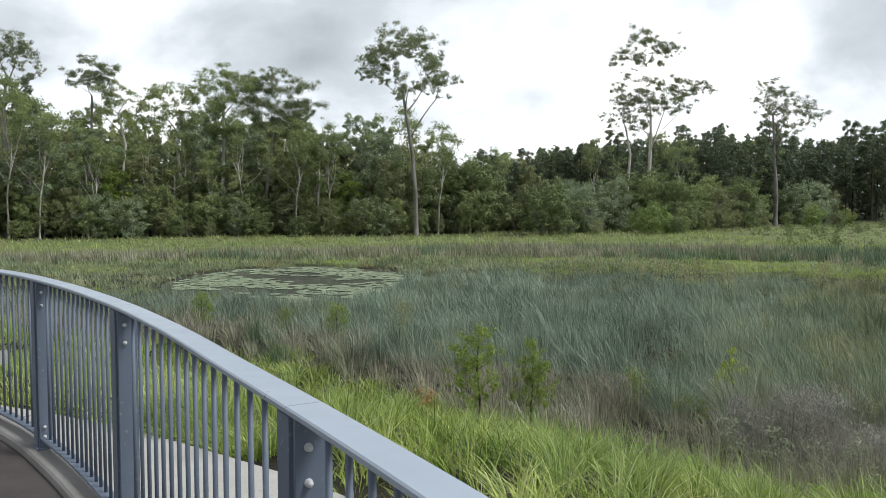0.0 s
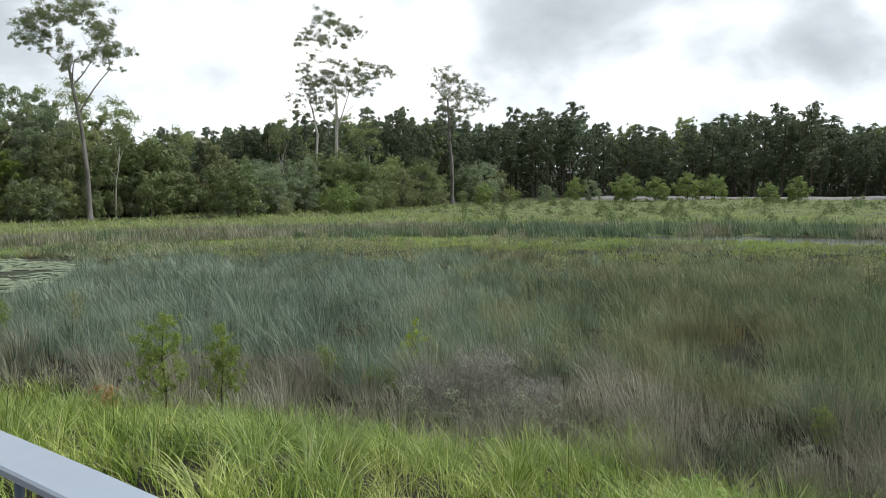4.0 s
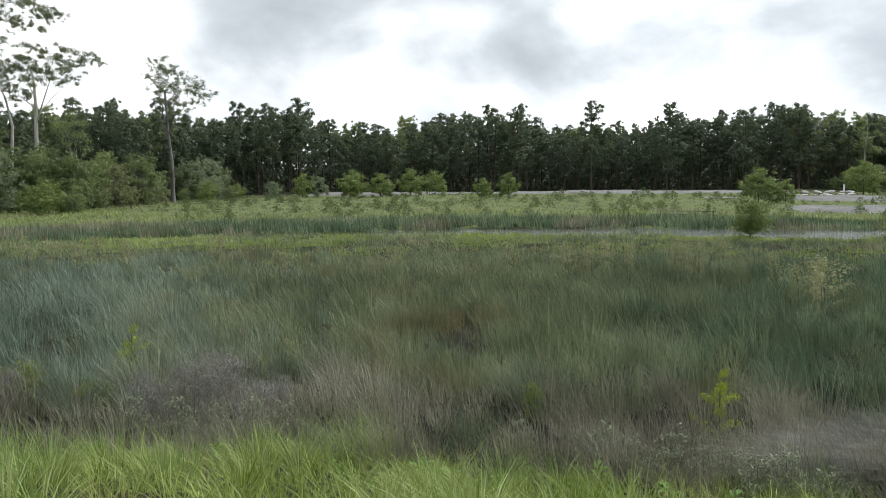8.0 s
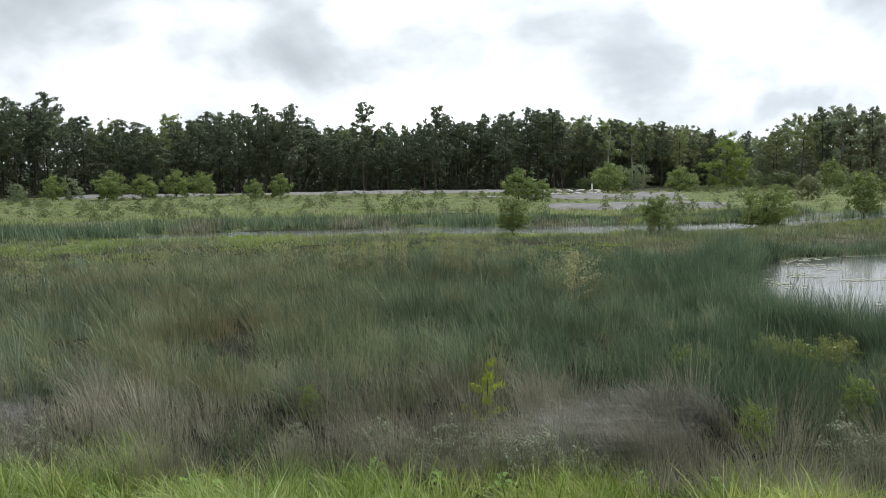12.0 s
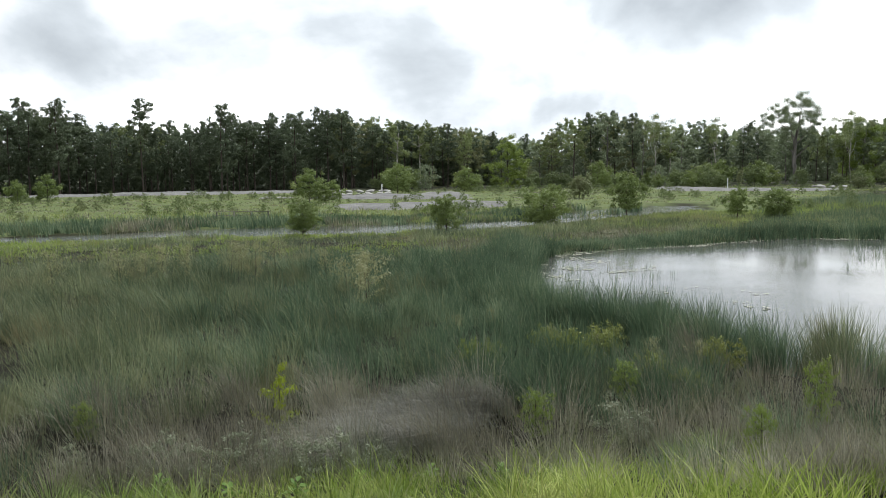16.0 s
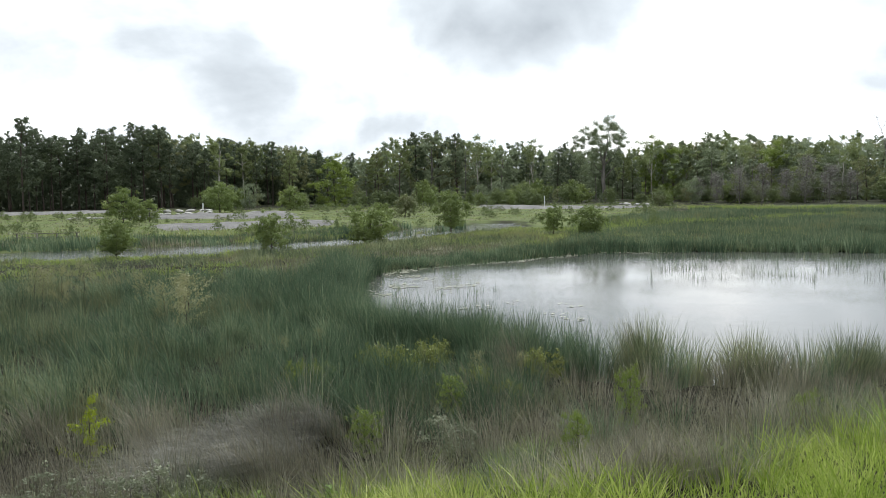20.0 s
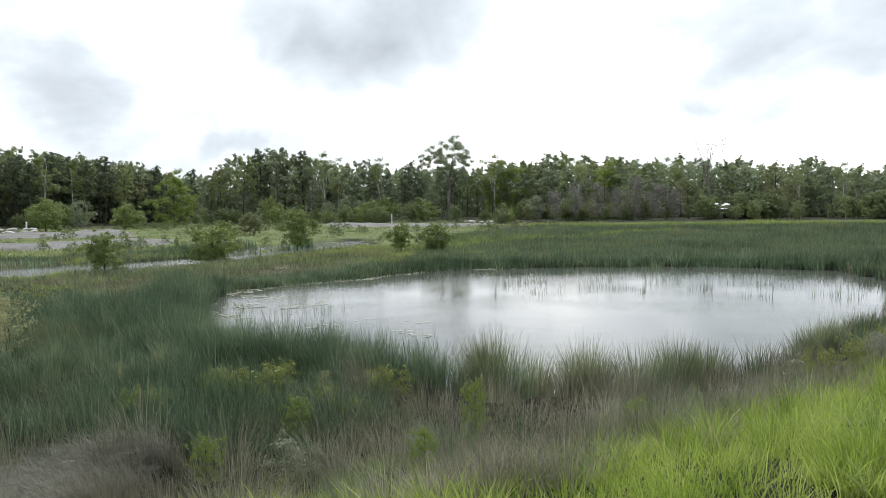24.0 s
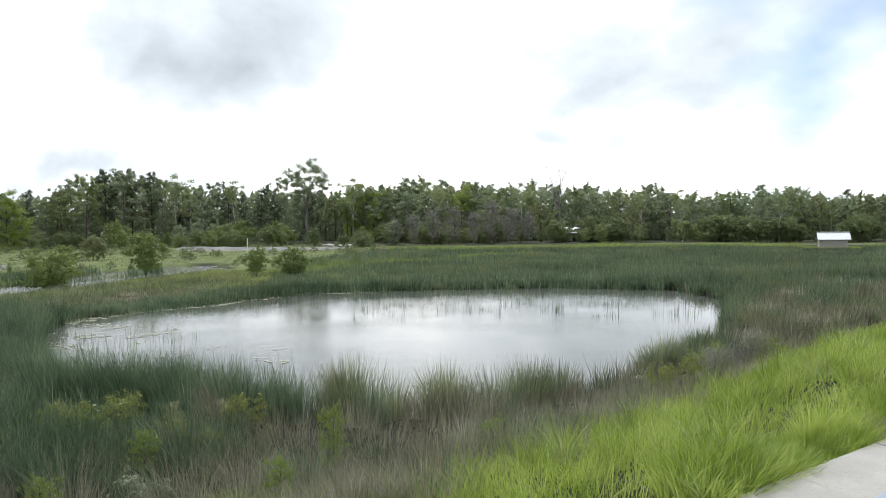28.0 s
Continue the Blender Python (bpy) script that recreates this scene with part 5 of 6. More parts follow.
stand(bush_d, -12.7, 81, 0, 0.9)
heath = crown_tree("heath_bush", 159, straight(1.0, 0.05, 0.5), 0.02, 0.1, bush_clumps(159, 0.95, 0.6, 0.12, 8, 0.32), 0.24, 420, M_BARK_DARK, M_SCRUB, "low clump of heath in the clearing", 0.85, 0.5, category="bush", twigs=0.2)
stand(heath, 40, 90, 0, 0.8)
snag = tree("dead_tree", 163, 17.0, 3.4, 0.45, 10, 0, 0.3, M_BARK_GREY, M_GREYTWIG, "bare dead grey tree standing above the wood", "gum", 0.015, 0.5)
stand(snag, 112.7, 172, 30, 0.98)

# the outline of the woods: heading, height above the horizon
WOODS = ((-45, 8), (-26.7, 9.1), (-24.9, 7.4), (-22.7, 6.7), (-21.2, 8.0), (-19.4, 7.0), (-15.1, 7.0), (-13.3, 8.5), (-10.3, 8.1), (-8.4, 7.4), (-7.3, 6.3), (-3.0, 6.7),
         (0.9, 5.4), (2.9, 4.0), (4.4, 4.6), (8.3, 4.5), (12.2, 4.7), (20.9, 5.4), (26.4, 4.8), (32.3, 5.3), (34.6, 3.9), (38.5, 3.9), (43.2, 5.3), (47.1, 4.2), (53.3, 3.8),
         (59.5, 4.2), (64.7, 4.7), (67.9, 3.9), (74.0, 3.5), (76.4, 2.5), (79.5, 2.7), (81.1, 3.8), (84.2, 4.3), (86.1, 3.5), (91.7, 3.0), (97.5, 2.9), (103.8, 3.5), (109.3, 3.2),
         (119.2, 2.7), (122.2, 2.1), (128.1, 2.6), (130.0, 1.9), (140, 2.2))
W_AZ, W_EL = [a for a, _ in WOODS], [e for _, e in WOODS]
rng = random.Random(5)
ROOF_GAPS = ((112.6, 116.9), (122.5, 124.9))


def wood(kinds, az0, az1, every, back, low, high, edge_shift=0.0, wide=(0.85, 1.2)):
    az = az0
    while az < az1:
        a = az + rng.uniform(-0.4, 0.4) * every
        d = float(np.interp(a, EDGE_AZ, EDGE_D)) + edge_shift + rng.uniform(0, back)
        ob, h0 = rng.choice(kinds)
        tall = (3.2 + d * math.tan(radians(float(np.interp(a, W_AZ, W_EL)))) - spot(a, d)[2]) * rng.uniform(low, high)
        if any(lo < a < hi for lo, hi in ROOF_GAPS) and d < 173:
            az += every
            continue
        again(ob, a, d, rng.uniform(0, 360), tall / h0, rng.uniform(*wide))
        az += every


GUMS = ((gum_e, 16.0), (gum_f, 15.0), (gum_g, 13.0), (gum_h, 14.0))
PINES = ((pine_a, 17.0), (pine_b, 17.0), (pine_c, 16.0))
wood(GUMS, -40, 11, 2.2, 5, 0.5, 0.80)
wood(GUMS, -40, 12, 1.9, 10, 0.66, 0.88, 8)
wood(GUMS[:3] + PINES[2:], -38, 14, 2.2, 10, 0.76, 0.92, 18)
wood(PINES, 2, 70, 1.0, 5, 0.74, 0.96, 3, (0.95, 1.25))
wood(GUMS[:1] + PINES, 8, 72, 1.05, 8, 0.82, 1.04, 10, (0.9, 1.2))
wood(GUMS[:3] + PINES[:2], 68, 101, 1.2, 9, 0.80, 1.0, 0)
wood(GUMS + PINES[:1], 66, 103, 1.3, 12, 0.9, 1.02, 12)
wood(GUMS[1:] + GUMS[1:3], 99, 139, 1.5, 10, 0.55, 0.92, 0)
wood(GUMS, 99, 139, 1.5, 14, 0.82, 1.0, 14)
wood(GUMS[1:3], 99, 139, 1.5, 14, 0.92, 1.06, 30)


def woods_depth(name, az0, az1, count, material, label, size=0.3, fill=0.78):
    """The mass of leaves deep in the wood, behind the trees that can be told apart."""
    rs = np.random.RandomState(len(name) + int(az1))
    a = rs.uniform(az0, az1, count)
    d = np.interp(a, EDGE_AZ, EDGE_D) + rs.uniform(18, 36, count)
    tall = 3.0 + d * np.tan(np.radians(np.interp(a, W_AZ, W_EL))) * fill
    z = rs.rand(count) * tall * (1 + 0.08 * np.sin(a * 7))
    p = np.stack([d * np.sin(np.radians(a)), d * np.cos(np.radians(a)), z], 1)
    v = (p[:, None, :] + rs.normal(0, size, (count, 3, 3))).reshape(-1, 3)
    me = raw_mesh(name, v, None, np.arange(count * 3).reshape(-1, 3))
    return tagged(link(name, me, material), label, "woods", kind="stuff")


woods_depth("deep_woods", -45, 14, 60000, M_GUM_OLIVE, "dark leafy depth of the gum wood", fill=0.6)
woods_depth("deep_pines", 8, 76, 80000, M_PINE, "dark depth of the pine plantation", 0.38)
woods_depth("deep_far_woods", 70, 142, 84000, M_GUM_BLUE, "green leafy depth of the far wood", 0.34)

BUSHES = ((bush_a, 3.0), (bush_b, 3.6), (bush_c, 5.0), (bush_d, 4.0), (bush_e, 5.5))


def thicket(az0, az1, n, d0, d1, h0, h1, kinds=BUSHES, edge=True):
    for _ in range(n):
        a = rng.uniform(az0, az1)
        d = rng.uniform(d0, d1) + (float(np.interp(a, EDGE_AZ, EDGE_D)) if edge else 0)
        ob, tall = rng.choice(kinds)
        x, y, _z = spot(a, d)
        if water_edge(np.array([x]), np.array([y]))[0] > -0.8 or (bare(np.array([x]), np.array([y]))[0] > 0 and rng.random() < 0.8):
            continue
        again(ob, a, d, rng.uniform(0, 360), rng.uniform(h0, h1) / tall, rng.uniform(0.85, 1.25))


thicket(-38, 12, 100, -4, 4, 1.4, 4.2, BUSHES[1:3] + BUSHES[1:])
thicket(-38, 12, 70, 1, 10, 4.0, 8.5, BUSHES[1:3] + BUSHES[2:])
thicket(8, 26, 26, -32, -8, 1.6, 3.6)
thicket(8, 27, 46, -20, -1, 3.0, 7.0, BUSHES[1:])
thicket(24, 42, 18, -30, -4, 1.5, 3.6)
thicket(66, 104, 42, -20, -1, 1.5, 4.8)
thicket(100, 138, 80, -10, 1, 1.8, 4.4, BUSHES[1:3] + BUSHES[1:2])
thicket(74, 100, 30, -34, -18, 1.8, 3.2, BUSHES[:2])
for lo, hi in ROOF_GAPS:
    thicket(lo - 0.5, hi + 0.5, 8, -6, 2, 4.0, 4.8, BUSHES[1:3])
thicket(22, 72, 230, 64, 122, 0.35, 0.9, ((heath, 1.0),), False)
thicket(70, 100, 170, 62, 140, 0.35, 0.95, ((heath, 1.0),), False)
for ob, h0, a, d, tall in ((wattle, 2.2, 79.0, 47.5, 2.4), (sapling, 2.4, 84.7, 55.0, 3.0), (sapling, 2.4, 91.8, 53, 2.0), (wattle, 2.2, 94.4, 53.5, 1.9), (wattle, 2.2, 79.8, 72, 1.9),
                           (bush_a, 3.0, 44.6, 112, 2.5), (bush_a, 3.0, 35.6, 128, 4.0), (bush_a, 3.0, 37.4, 126, 3.4), (bush_a, 3.0, 39.5, 126, 3.8), (bush_a, 3.0, 41.2, 127, 3.4),
                           (bush_a, 3.0, 62.8, 88, 3.3), (bush_a, 3.0, 64.4, 88, 2.2), (bush_a, 3.0, 68.9, 122, 4.2), (bush_a, 3.0, 73.6, 126, 3.6), (bush_b, 3.6, 81.5, 88, 2.4)):
    again(ob, a, d, rng.uniform(0, 360), tall / h0, rng.uniform(1.05, 1.25))

# ---- the deck, its kerb, the railing and the concrete path ----
RAIL = [(-6.3, 8.5), (-4.6, 7.35), (-2.89, 5.78), (-2.12, 4.9), (-1.44, 3.96), (-0.94, 3.16), (-0.57, 2.5), (-0.17, 1.78), (0.16, 1.15), (0.60, 0.24), (1.18, -1.05), (2.03, -2.54), (3.52, -5.05)]
TOP, FOOT = 2.75, 1.70


def smooth_line(pts, every=0.02):
    """An even run of points along a smooth curve through the given ones, with its directions."""
    P = [Vector((*p, 0)) for p in pts]
    P = [P[0] * 2 - P[1], *P, P[-1] * 2 - P[-2]]
    run = []
    for i in range(1, len(P) - 2):
        a, b, c, d = P[i - 1:i + 3]
        for j in range(40):
            t = j / 40
            run.append(0.5 * ((2 * b) + (c - a) * t + (2 * a - 5 * b + 4 * c - d) * t * t + (3 * b - a - 3 * c + d) * t ** 3))
    gone, out = 0.0, [run[0]]
    for p, q in zip(run[:-1], run[1:]):
        gone += (q - p).length
        if gone >= every:
            out.append(q)
            gone = 0.0
    return out


LINE = smooth_line(RAIL)
LONG = [0.0]
for p, q in zip(LINE[:-1], LINE[1:]):
    LONG.append(LONG[-1] + (q - p).length)


def along(s):
    """The place and heading at a length along the railing."""
    i = min(max(int(np.searchsorted(LONG, s)), 1), len(LINE) - 1)
    u = (s - LONG[i - 1]) / max(LONG[i] - LONG[i - 1], 1e-6)
    way = (LINE[min(i + 3, len(LINE) - 1)] - LINE[max(i - 4, 0)]).normalized()
    return LINE[i - 1].lerp(LINE[i], u), way


def sweep(s0, s1, profile, n):
    """A solid of a cross profile (across to the left, up) swept along the railing's line."""
    bm = bmesh.new()
    rows = []
    for i in range(n + 1):
        p, way = along(s0 + (s1 - s0) * i / n)
        side = Vector((-way.y, way.x, 0))
        rows.append([bm.verts.new(p + side * a + Vector((0, 0, z))) for a, z in profile])
    k = len(profile)
    for a, b in zip(rows[:-1], rows[1:]):
        for j in range(k):
            bm.faces.new((a[j], a[(j + 1) % k], b[(j + 1) % k], b[j]))
    bm.faces.new(rows[0][::-1])
    bm.faces.new(rows[-1])
    bmesh.ops.recalc_face_normals(bm, faces=bm.faces)
    return bm


def nearest_s(x, y):
    return LONG[min(range(len(LINE)), key=lambda i: (LINE[i].x - x) ** 2 + (LINE[i].y - y) ** 2)]


railing = tagged(new("railing"), "blue-grey painted steel railing on a concrete kerb", "railing")
S_POST = [LONG[min(range(len(LINE)), key=lambda i: abs(math.degrees(math.atan2(LINE[i].x, LINE[i].y - 0.124)) - a) + (LINE[i].y < 0) * 99)] for a in (-24.85, -19.95, -8.3)]
GAP = (S_POST[2] - S_POST[0]) / 2
posts = [S_POST[0] + GAP * i for i in range(-3, 0)] + S_POST + [S_POST[2] + GAP * i for i in range(1, 6)]
posts = [s for s in posts if 0.1 < s < LONG[-1] - 0.1]
HALF = 0.046
THICK = 0.018
b = 0.004
cap = [(-HALF + b, TOP), (-HALF, TOP - b), (-HALF, TOP - THICK + b), (-HALF + b, TOP - THICK), (HALF - b, TOP - THICK), (HALF, TOP - THICK + b), (HALF, TOP - b), (HALF - b, TOP)]
sill = [(-0.032, FOOT + 0.072), (-0.035, FOOT + 0.069), (-0.035, FOOT + 0.058), (0.035, FOOT + 0.058), (0.035, FOOT + 0.069), (0.032, FOOT + 0.072)]
for s0, s1 in zip(posts[:-1], posts[1:]):
    part("handrail", sweep(s0 + 0.0015, s1 - 0.0015, cap, 16), M_RAIL_SKYLIT, railing, "flat handrail, blue-grey paint lightened for sky light")
    part("bottom_rail", sweep(s0 + 0.02, s1 - 0.02, sill, 16), M_RAIL, railing)


def post_mesh():
    bm = bmesh.new()
    outline = ((-0.046, -0.048), (0.03, -0.048), (0.03, -0.03), (0.006, -0.03), (0.006, 0.03), (0.03, 0.03), (0.03, 0.048), (-0.046, 0.048), (-0.046, 0.03), (-0.01, 0.03), (-0.01, -0.03), (-0.046, -0.03))
    base = bm.faces.new([bm.verts.new((x, y, 0)) for x, y in outline])
    up = bmesh.ops.extrude_face_region(bm, geom=[base])["geom"]
    bmesh.ops.translate(bm, vec=(0, 0, TOP - FOOT - THICK - 0.001), verts=[v for v in up if isinstance(v, bmesh.types.BMVert)])
    bmesh.ops.recalc_face_normals(bm, faces=bm.faces)
    me = bpy.data.meshes.new("post")
    bm.to_mesh(me)
    bm.free()
    return me


def strip_mesh():
    bm = bmesh.new()
    box(bm, (0.034, -0.040, 0.01), (0.050, 0.040, TOP - FOOT - THICK - 0.001), 0.002)
    me = bpy.data.meshes.new("cover_strip")
    bm.to_mesh(me)
    bm.free()
    return me


def bolt_mesh():
    bm = bmesh.new()
    bmesh.ops.create_cone(bm, cap_ends=True, segments=10, radius1=0.011, radius2=0.008, depth=0.012, matrix=pose(0, 0, 0, 90, 0, 0))
    bmesh.ops.create_uvsphere(bm, u_segments=10, v_segments=6, radius=0.0075, matrix=Matrix.Translation((0, -0.006, 0)))
    me = bpy.data.meshes.new("bolt")
    bm.to_mesh(me)
    bm.free()
    return me


def plate_mesh():
    bm = bmesh.new()
    box(bm, (-0.075, -0.06, 0), (0.075, 0.06, 0.012), 0.003)
    me = bpy.data.meshes.new("base_plate")
    bm.to_mesh(me)
    bm.free()
    return me


def bar_mesh():
    bm = bmesh.new()
    bmesh.ops.create_cone(bm, cap_ends=True, segments=8, radius1=0.0085, radius2=0.0085, depth=TOP - FOOT - THICK - 0.074, matrix=Matrix.Translation((0, 0, (TOP - FOOT - THICK - 0.074) / 2)))
    me = bpy.data.meshes.new("baluster")
    bm.to_mesh(me)
    bm.free()
    for p in me.polygons:
        p.use_smooth = len(p.vertices) == 4
    return me


ME_POST, ME_STRIP, ME_BOLT, ME_PLATE, ME_BAR = post_mesh(), strip_mesh(), bolt_mesh(), plate_mesh(), bar_mesh()


def on_line(s, z):
    p, way = along(s)
    return pose(p.x, p.y, z, 0, 0, math.degrees(math.atan2(way.y, way.x)))


for s in posts:
    m = on_line(s, FOOT)
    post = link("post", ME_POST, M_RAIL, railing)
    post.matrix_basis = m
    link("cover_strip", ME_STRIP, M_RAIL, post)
    for z in (0.075, 0.135, TOP - FOOT - 0.165, TOP - FOOT - 0.085):
        link("bolt", ME_BOLT, M_STEEL, post, "shiny steel bolt").matrix_basis = pose(0.054, -0.010, z, 0, 0, 90)
    plate = link("base_plate", ME_PLATE, M_RAIL, post)
    plate.matrix_basis = Matrix.Translation((0, 0, 0.0))
for s0, s1 in zip(posts[:-1], posts[1:]):
    n = 16
    for i in range(1, n + 1):
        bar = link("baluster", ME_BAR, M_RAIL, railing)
        bar.matrix_basis = on_line(s0 + 0.035 + (s1 - s0 - 0.07) * i / (n + 1), FOOT + 0.073)

E_K = 0.012
kerb = [(0.06, 1.10), (0.06, FOOT - E_K), (0.06 - E_K, FOOT), (-0.11 + E_K, FOOT), (-0.11, FOOT - E_K), (-0.11, 1.10)]
tagged(part("kerb", sweep(0.0, LONG[-1], kerb, 120), M_KERB, None), "grey concrete edge beam under the railing", "kerb", kind="structure")
deck = [(-0.113, 1.65), (-0.113, 1.2), (-4.2, 1.2), (-4.2, 1.65)]
tagged(part("deck", sweep(0.0, LONG[-1], deck, 120), M_DECK, None), "dark worn asphalt deck behind the railing", "deck", kind="structure")

# the path: slabs between the kerb and the bank
EDGE = [Vector((x, y, 0)) for x, y in PATH_EDGE]
path = tagged(new("path"), "pale concrete footpath beside the grassy bank", "path", kind="structure")


def edge_at(u):
    lens = [(q - p).length for p, q in zip(EDGE[:-1], EDGE[1:])]
    for p, q, l in zip(EDGE[:-1], EDGE[1:], lens):
        if u <= l:
            return p.lerp(q, u / l)
        u -= l
    return EDGE[-1]


TOTAL = sum((q - p).length for p, q in zip(EDGE[:-1], EDGE[1:]))
n_slab = 22
for i in range(n_slab):
    bm = bmesh.new()
    rows = []
    for j in range(5):
        e = edge_at(TOTAL * (i + j / 4 * 0.994) / n_slab)
        s = nearest_s(e.x, e.y)
        p, way = along(s)
        inner = p + Vector((-way.y, way.x, 0)) * 0.065
        if s <= 0.0 or s >= LONG[-1] - 0.05:
            inner = e + (inner - e).normalized() * 2.4
        rows.append([bm.verts.new((v.x, v.y, z)) for v, z in ((e, 1.59), (inner, 1.59), (inner, 1.44), (e, 1.44))])
    for a, c in zip(rows[:-1], rows[1:]):
        for k in range(4):
            bm.faces.new((a[k], a[(k + 1) % 4], c[(k + 1) % 4], c[k]))
    bm.faces.new(rows[0])
    bm.faces.new(rows[-1][::-1])
    bmesh.ops.recalc_face_normals(bm, faces=bm.faces)
    part("slab", bm, M_PATH, path)


# ---- gravel banks, shed, roofs, post, lilies ----
def mound(name, ring, tall, label):
    """A low heap with an uneven outline, lying on the ground."""
    ring = np.array(ring, float)
    lo, hi = ring.min(0) - 2, ring.max(0) + 2
    nx, ny = int((hi[0] - lo[0]) / 1.2) + 2, int((hi[1] - lo[1]) / 1.2) + 2
    xx, yy = np.meshgrid(np.linspace(lo[0], hi[0], nx), np.linspace(lo[1], hi[1], ny), indexing="ij")
    w = inside(xx, yy, ring) + 0.8 * swell(xx, yy, 2.5, 2.0)
    z = ground_z(xx.ravel(), yy.ravel()).reshape(xx.shape) - 0.25 + (tall + 0.25) * step(w, -1.2, 1.8) * (1 + 0.25 * swell(xx, yy, 3.0, 7.0))
    ids = np.arange(nx * ny).reshape(nx, ny)
    quads = np.stack([ids[:-1, :-1], ids[1:, :-1], ids[1:, 1:], ids[:-1, 1:]], -1)[(w[:-1, :-1] > -3)].reshape(-1, 4)
    me = raw_mesh(name, np.stack([xx, yy, z], -1).reshape(-1, 3), quads)
    for p in me.polygons:
        p.use_smooth = True
    return tagged(link(name, me, M_GRAVEL), label, "gravel", kind="structure")


mound("gravel_bank", GRAVEL["gravel_bank"], 0.14, "low bank of bare grey gravel beside the channel")
mound("gravel_track", GRAVEL["gravel_track"], 0.25, "strip of bare grey gravel before the pines")
mound("gravel_track_end", GRAVEL["gravel_track_end"], 0.25, "pale earth bank before the pines")
mound("gravel_patch", GRAVEL["gravel_patch"], 0.25, "patch of pale gravel and weeds")
mound("gravel_patch_far", GRAVEL["gravel_patch_far"], 0.2, "patch of pale bare earth in the clearing")

shed = tagged(new("shed"), "small white-roofed shed at the edge of the reeds", "shed")
x, y, z = spot(130.1, 110)
shed.matrix_basis = pose(x, y, z + 0.15, 0, 0, 56)
bm = bmesh.new()
box(bm, (-1.55, -1.2, -0.3), (1.55, 1.2, 0.86), 0.01)
part("wall", bm, M_WALL, shed)
SLOPE = 30
for name, lo, hi, m in (("roof", (-1.9, -0.03, 0), (1.75, 1.82, 0.06), pose(0, -1.45, 0.78, SLOPE, 0, 0)), ("roof", (-1.9, -1.82, 0), (1.75, 0.03, 0.06), pose(0, 1.45, 0.78, -SLOPE, 0, 0))):
    bm = bmesh.new()
    box(bm, lo, hi, 0.0, m)
    part(name, bm, M_ROOF, shed, "pale sheet-metal roof")
for i in range(8):
    bm = bmesh.new()
    box(bm, (-1.8 + 0.48 * i, -1.78, 0.062), (-1.77 + 0.48 * i, 0.0, 0.085), 0.0, pose(0, 1.45, 0.78, -SLOPE, 0, 0))
    part("roof_rib", bm, M_ROOF, shed)
# near-black panel on the end wall: the roof overhang's shade as a shape
bm = bmesh.new()
box(bm, (-1.6, -0.45, -0.2), (-1.552, 0.45, 0.8), 0.005)
part("overhang_shade", bm, M_DARK, shed, "dark panel standing for the shade under the roof overhang")


def house(az, d, wide, deep_, wall_h, turn, lift):
    h = tagged(new("house"), "distant house with a pale metal roof among the trees", "house", "houses among the trees")
    x, y, z = spot(az, d)
    h.matrix_basis = pose(x, y, z + lift, 0, 0, turn)
    bm = bmesh.new()
    box(bm, (-wide / 2, -deep_ / 2, -6), (wide / 2, deep_ / 2, wall_h), 0.0)
    part("wall", bm, M_WALL, h)
    bm = bmesh.new()
    a, b2, r = wide / 2 + 0.5, deep_ / 2 + 0.5, wall_h + 1.1
    v = [bm.verts.new(c) for c in ((-a, -b2, wall_h), (a, -b2, wall_h), (a, b2, wall_h), (-a, b2, wall_h), (-a + 2.5, 0, r), (a - 2.5, 0, r))]
    for f in ((0, 1, 5, 4), (1, 2, 5), (2, 3, 4, 5), (3, 0, 4), (3, 2, 1, 0)):
        bm.faces.new([v[i] for i in f])
    part("roof", bm, M_ROOF, h, "pale sheet-metal roof")
    for i in range(3):
        bm = bmesh.new()
        cx = -wide / 2 + wide * (i + 0.5) / 3
        box(bm, (cx - 0.7, -deep_ / 2 - 0.04, wall_h - 2.0), (cx + 0.7, -deep_ / 2 + 0.02, wall_h - 0.8), 0.0)
        part("window", bm, M_DARK, h)


house(113.9, 165, 8, 6, 3.0, -114, -1.35)
house(116.2, 167, 5.6, 6, 3.0, -116, -1.3)
house(123.6, 163, 5.4, 6, 3.0, -123, -0.6)

marker = tagged(new("marker_post"), "slim white marker post on the gravel", "post")
x, y, z = spot(67.8, 112)
marker.matrix_basis = pose(x, y, z)
bm = bmesh.new()
box(bm, (-0.07, -0.07, -0.3), (0.07, 0.07, 1.55), 0.01)
part("pole", bm, M_WHITE, marker)
bm = bmesh.new()
box(bm, (-0.09, -0.09, 1.55), (0.09, 0.09, 1.62), 0.01)
part("cap", bm, M_WHITE, marker)


marker_far = copy_thing(marker, pose(*spot(91.2, 126)))
marker_far["label"] = "small white marker post before the far wood"


def rock_mesh(seed):
    """A squat boulder with chipped, uneven faces."""
    r = random.Random(seed)
    bm = bmesh.new()
    bmesh.ops.create_icosphere(bm, subdivisions=2, radius=0.5)
    for v in bm.verts:
        n = noise.noise(v.co * 2.3 + Vector((seed * 3.1, 0, 0)))
        v.co = Vector((round(v.co.x * 4.5) / 4.5 * 0.4 + v.co.x * 0.6, v.co.y, v.co.z * 0.55)) * (1 + 0.35 * n)
    me = bpy.data.meshes.new("rock")
    bm.to_mesh(me)
    bm.free()
    me.materials.append(M_ROCK)
    return me


ROCKS = [rock_mesh(i) for i in range(4)]


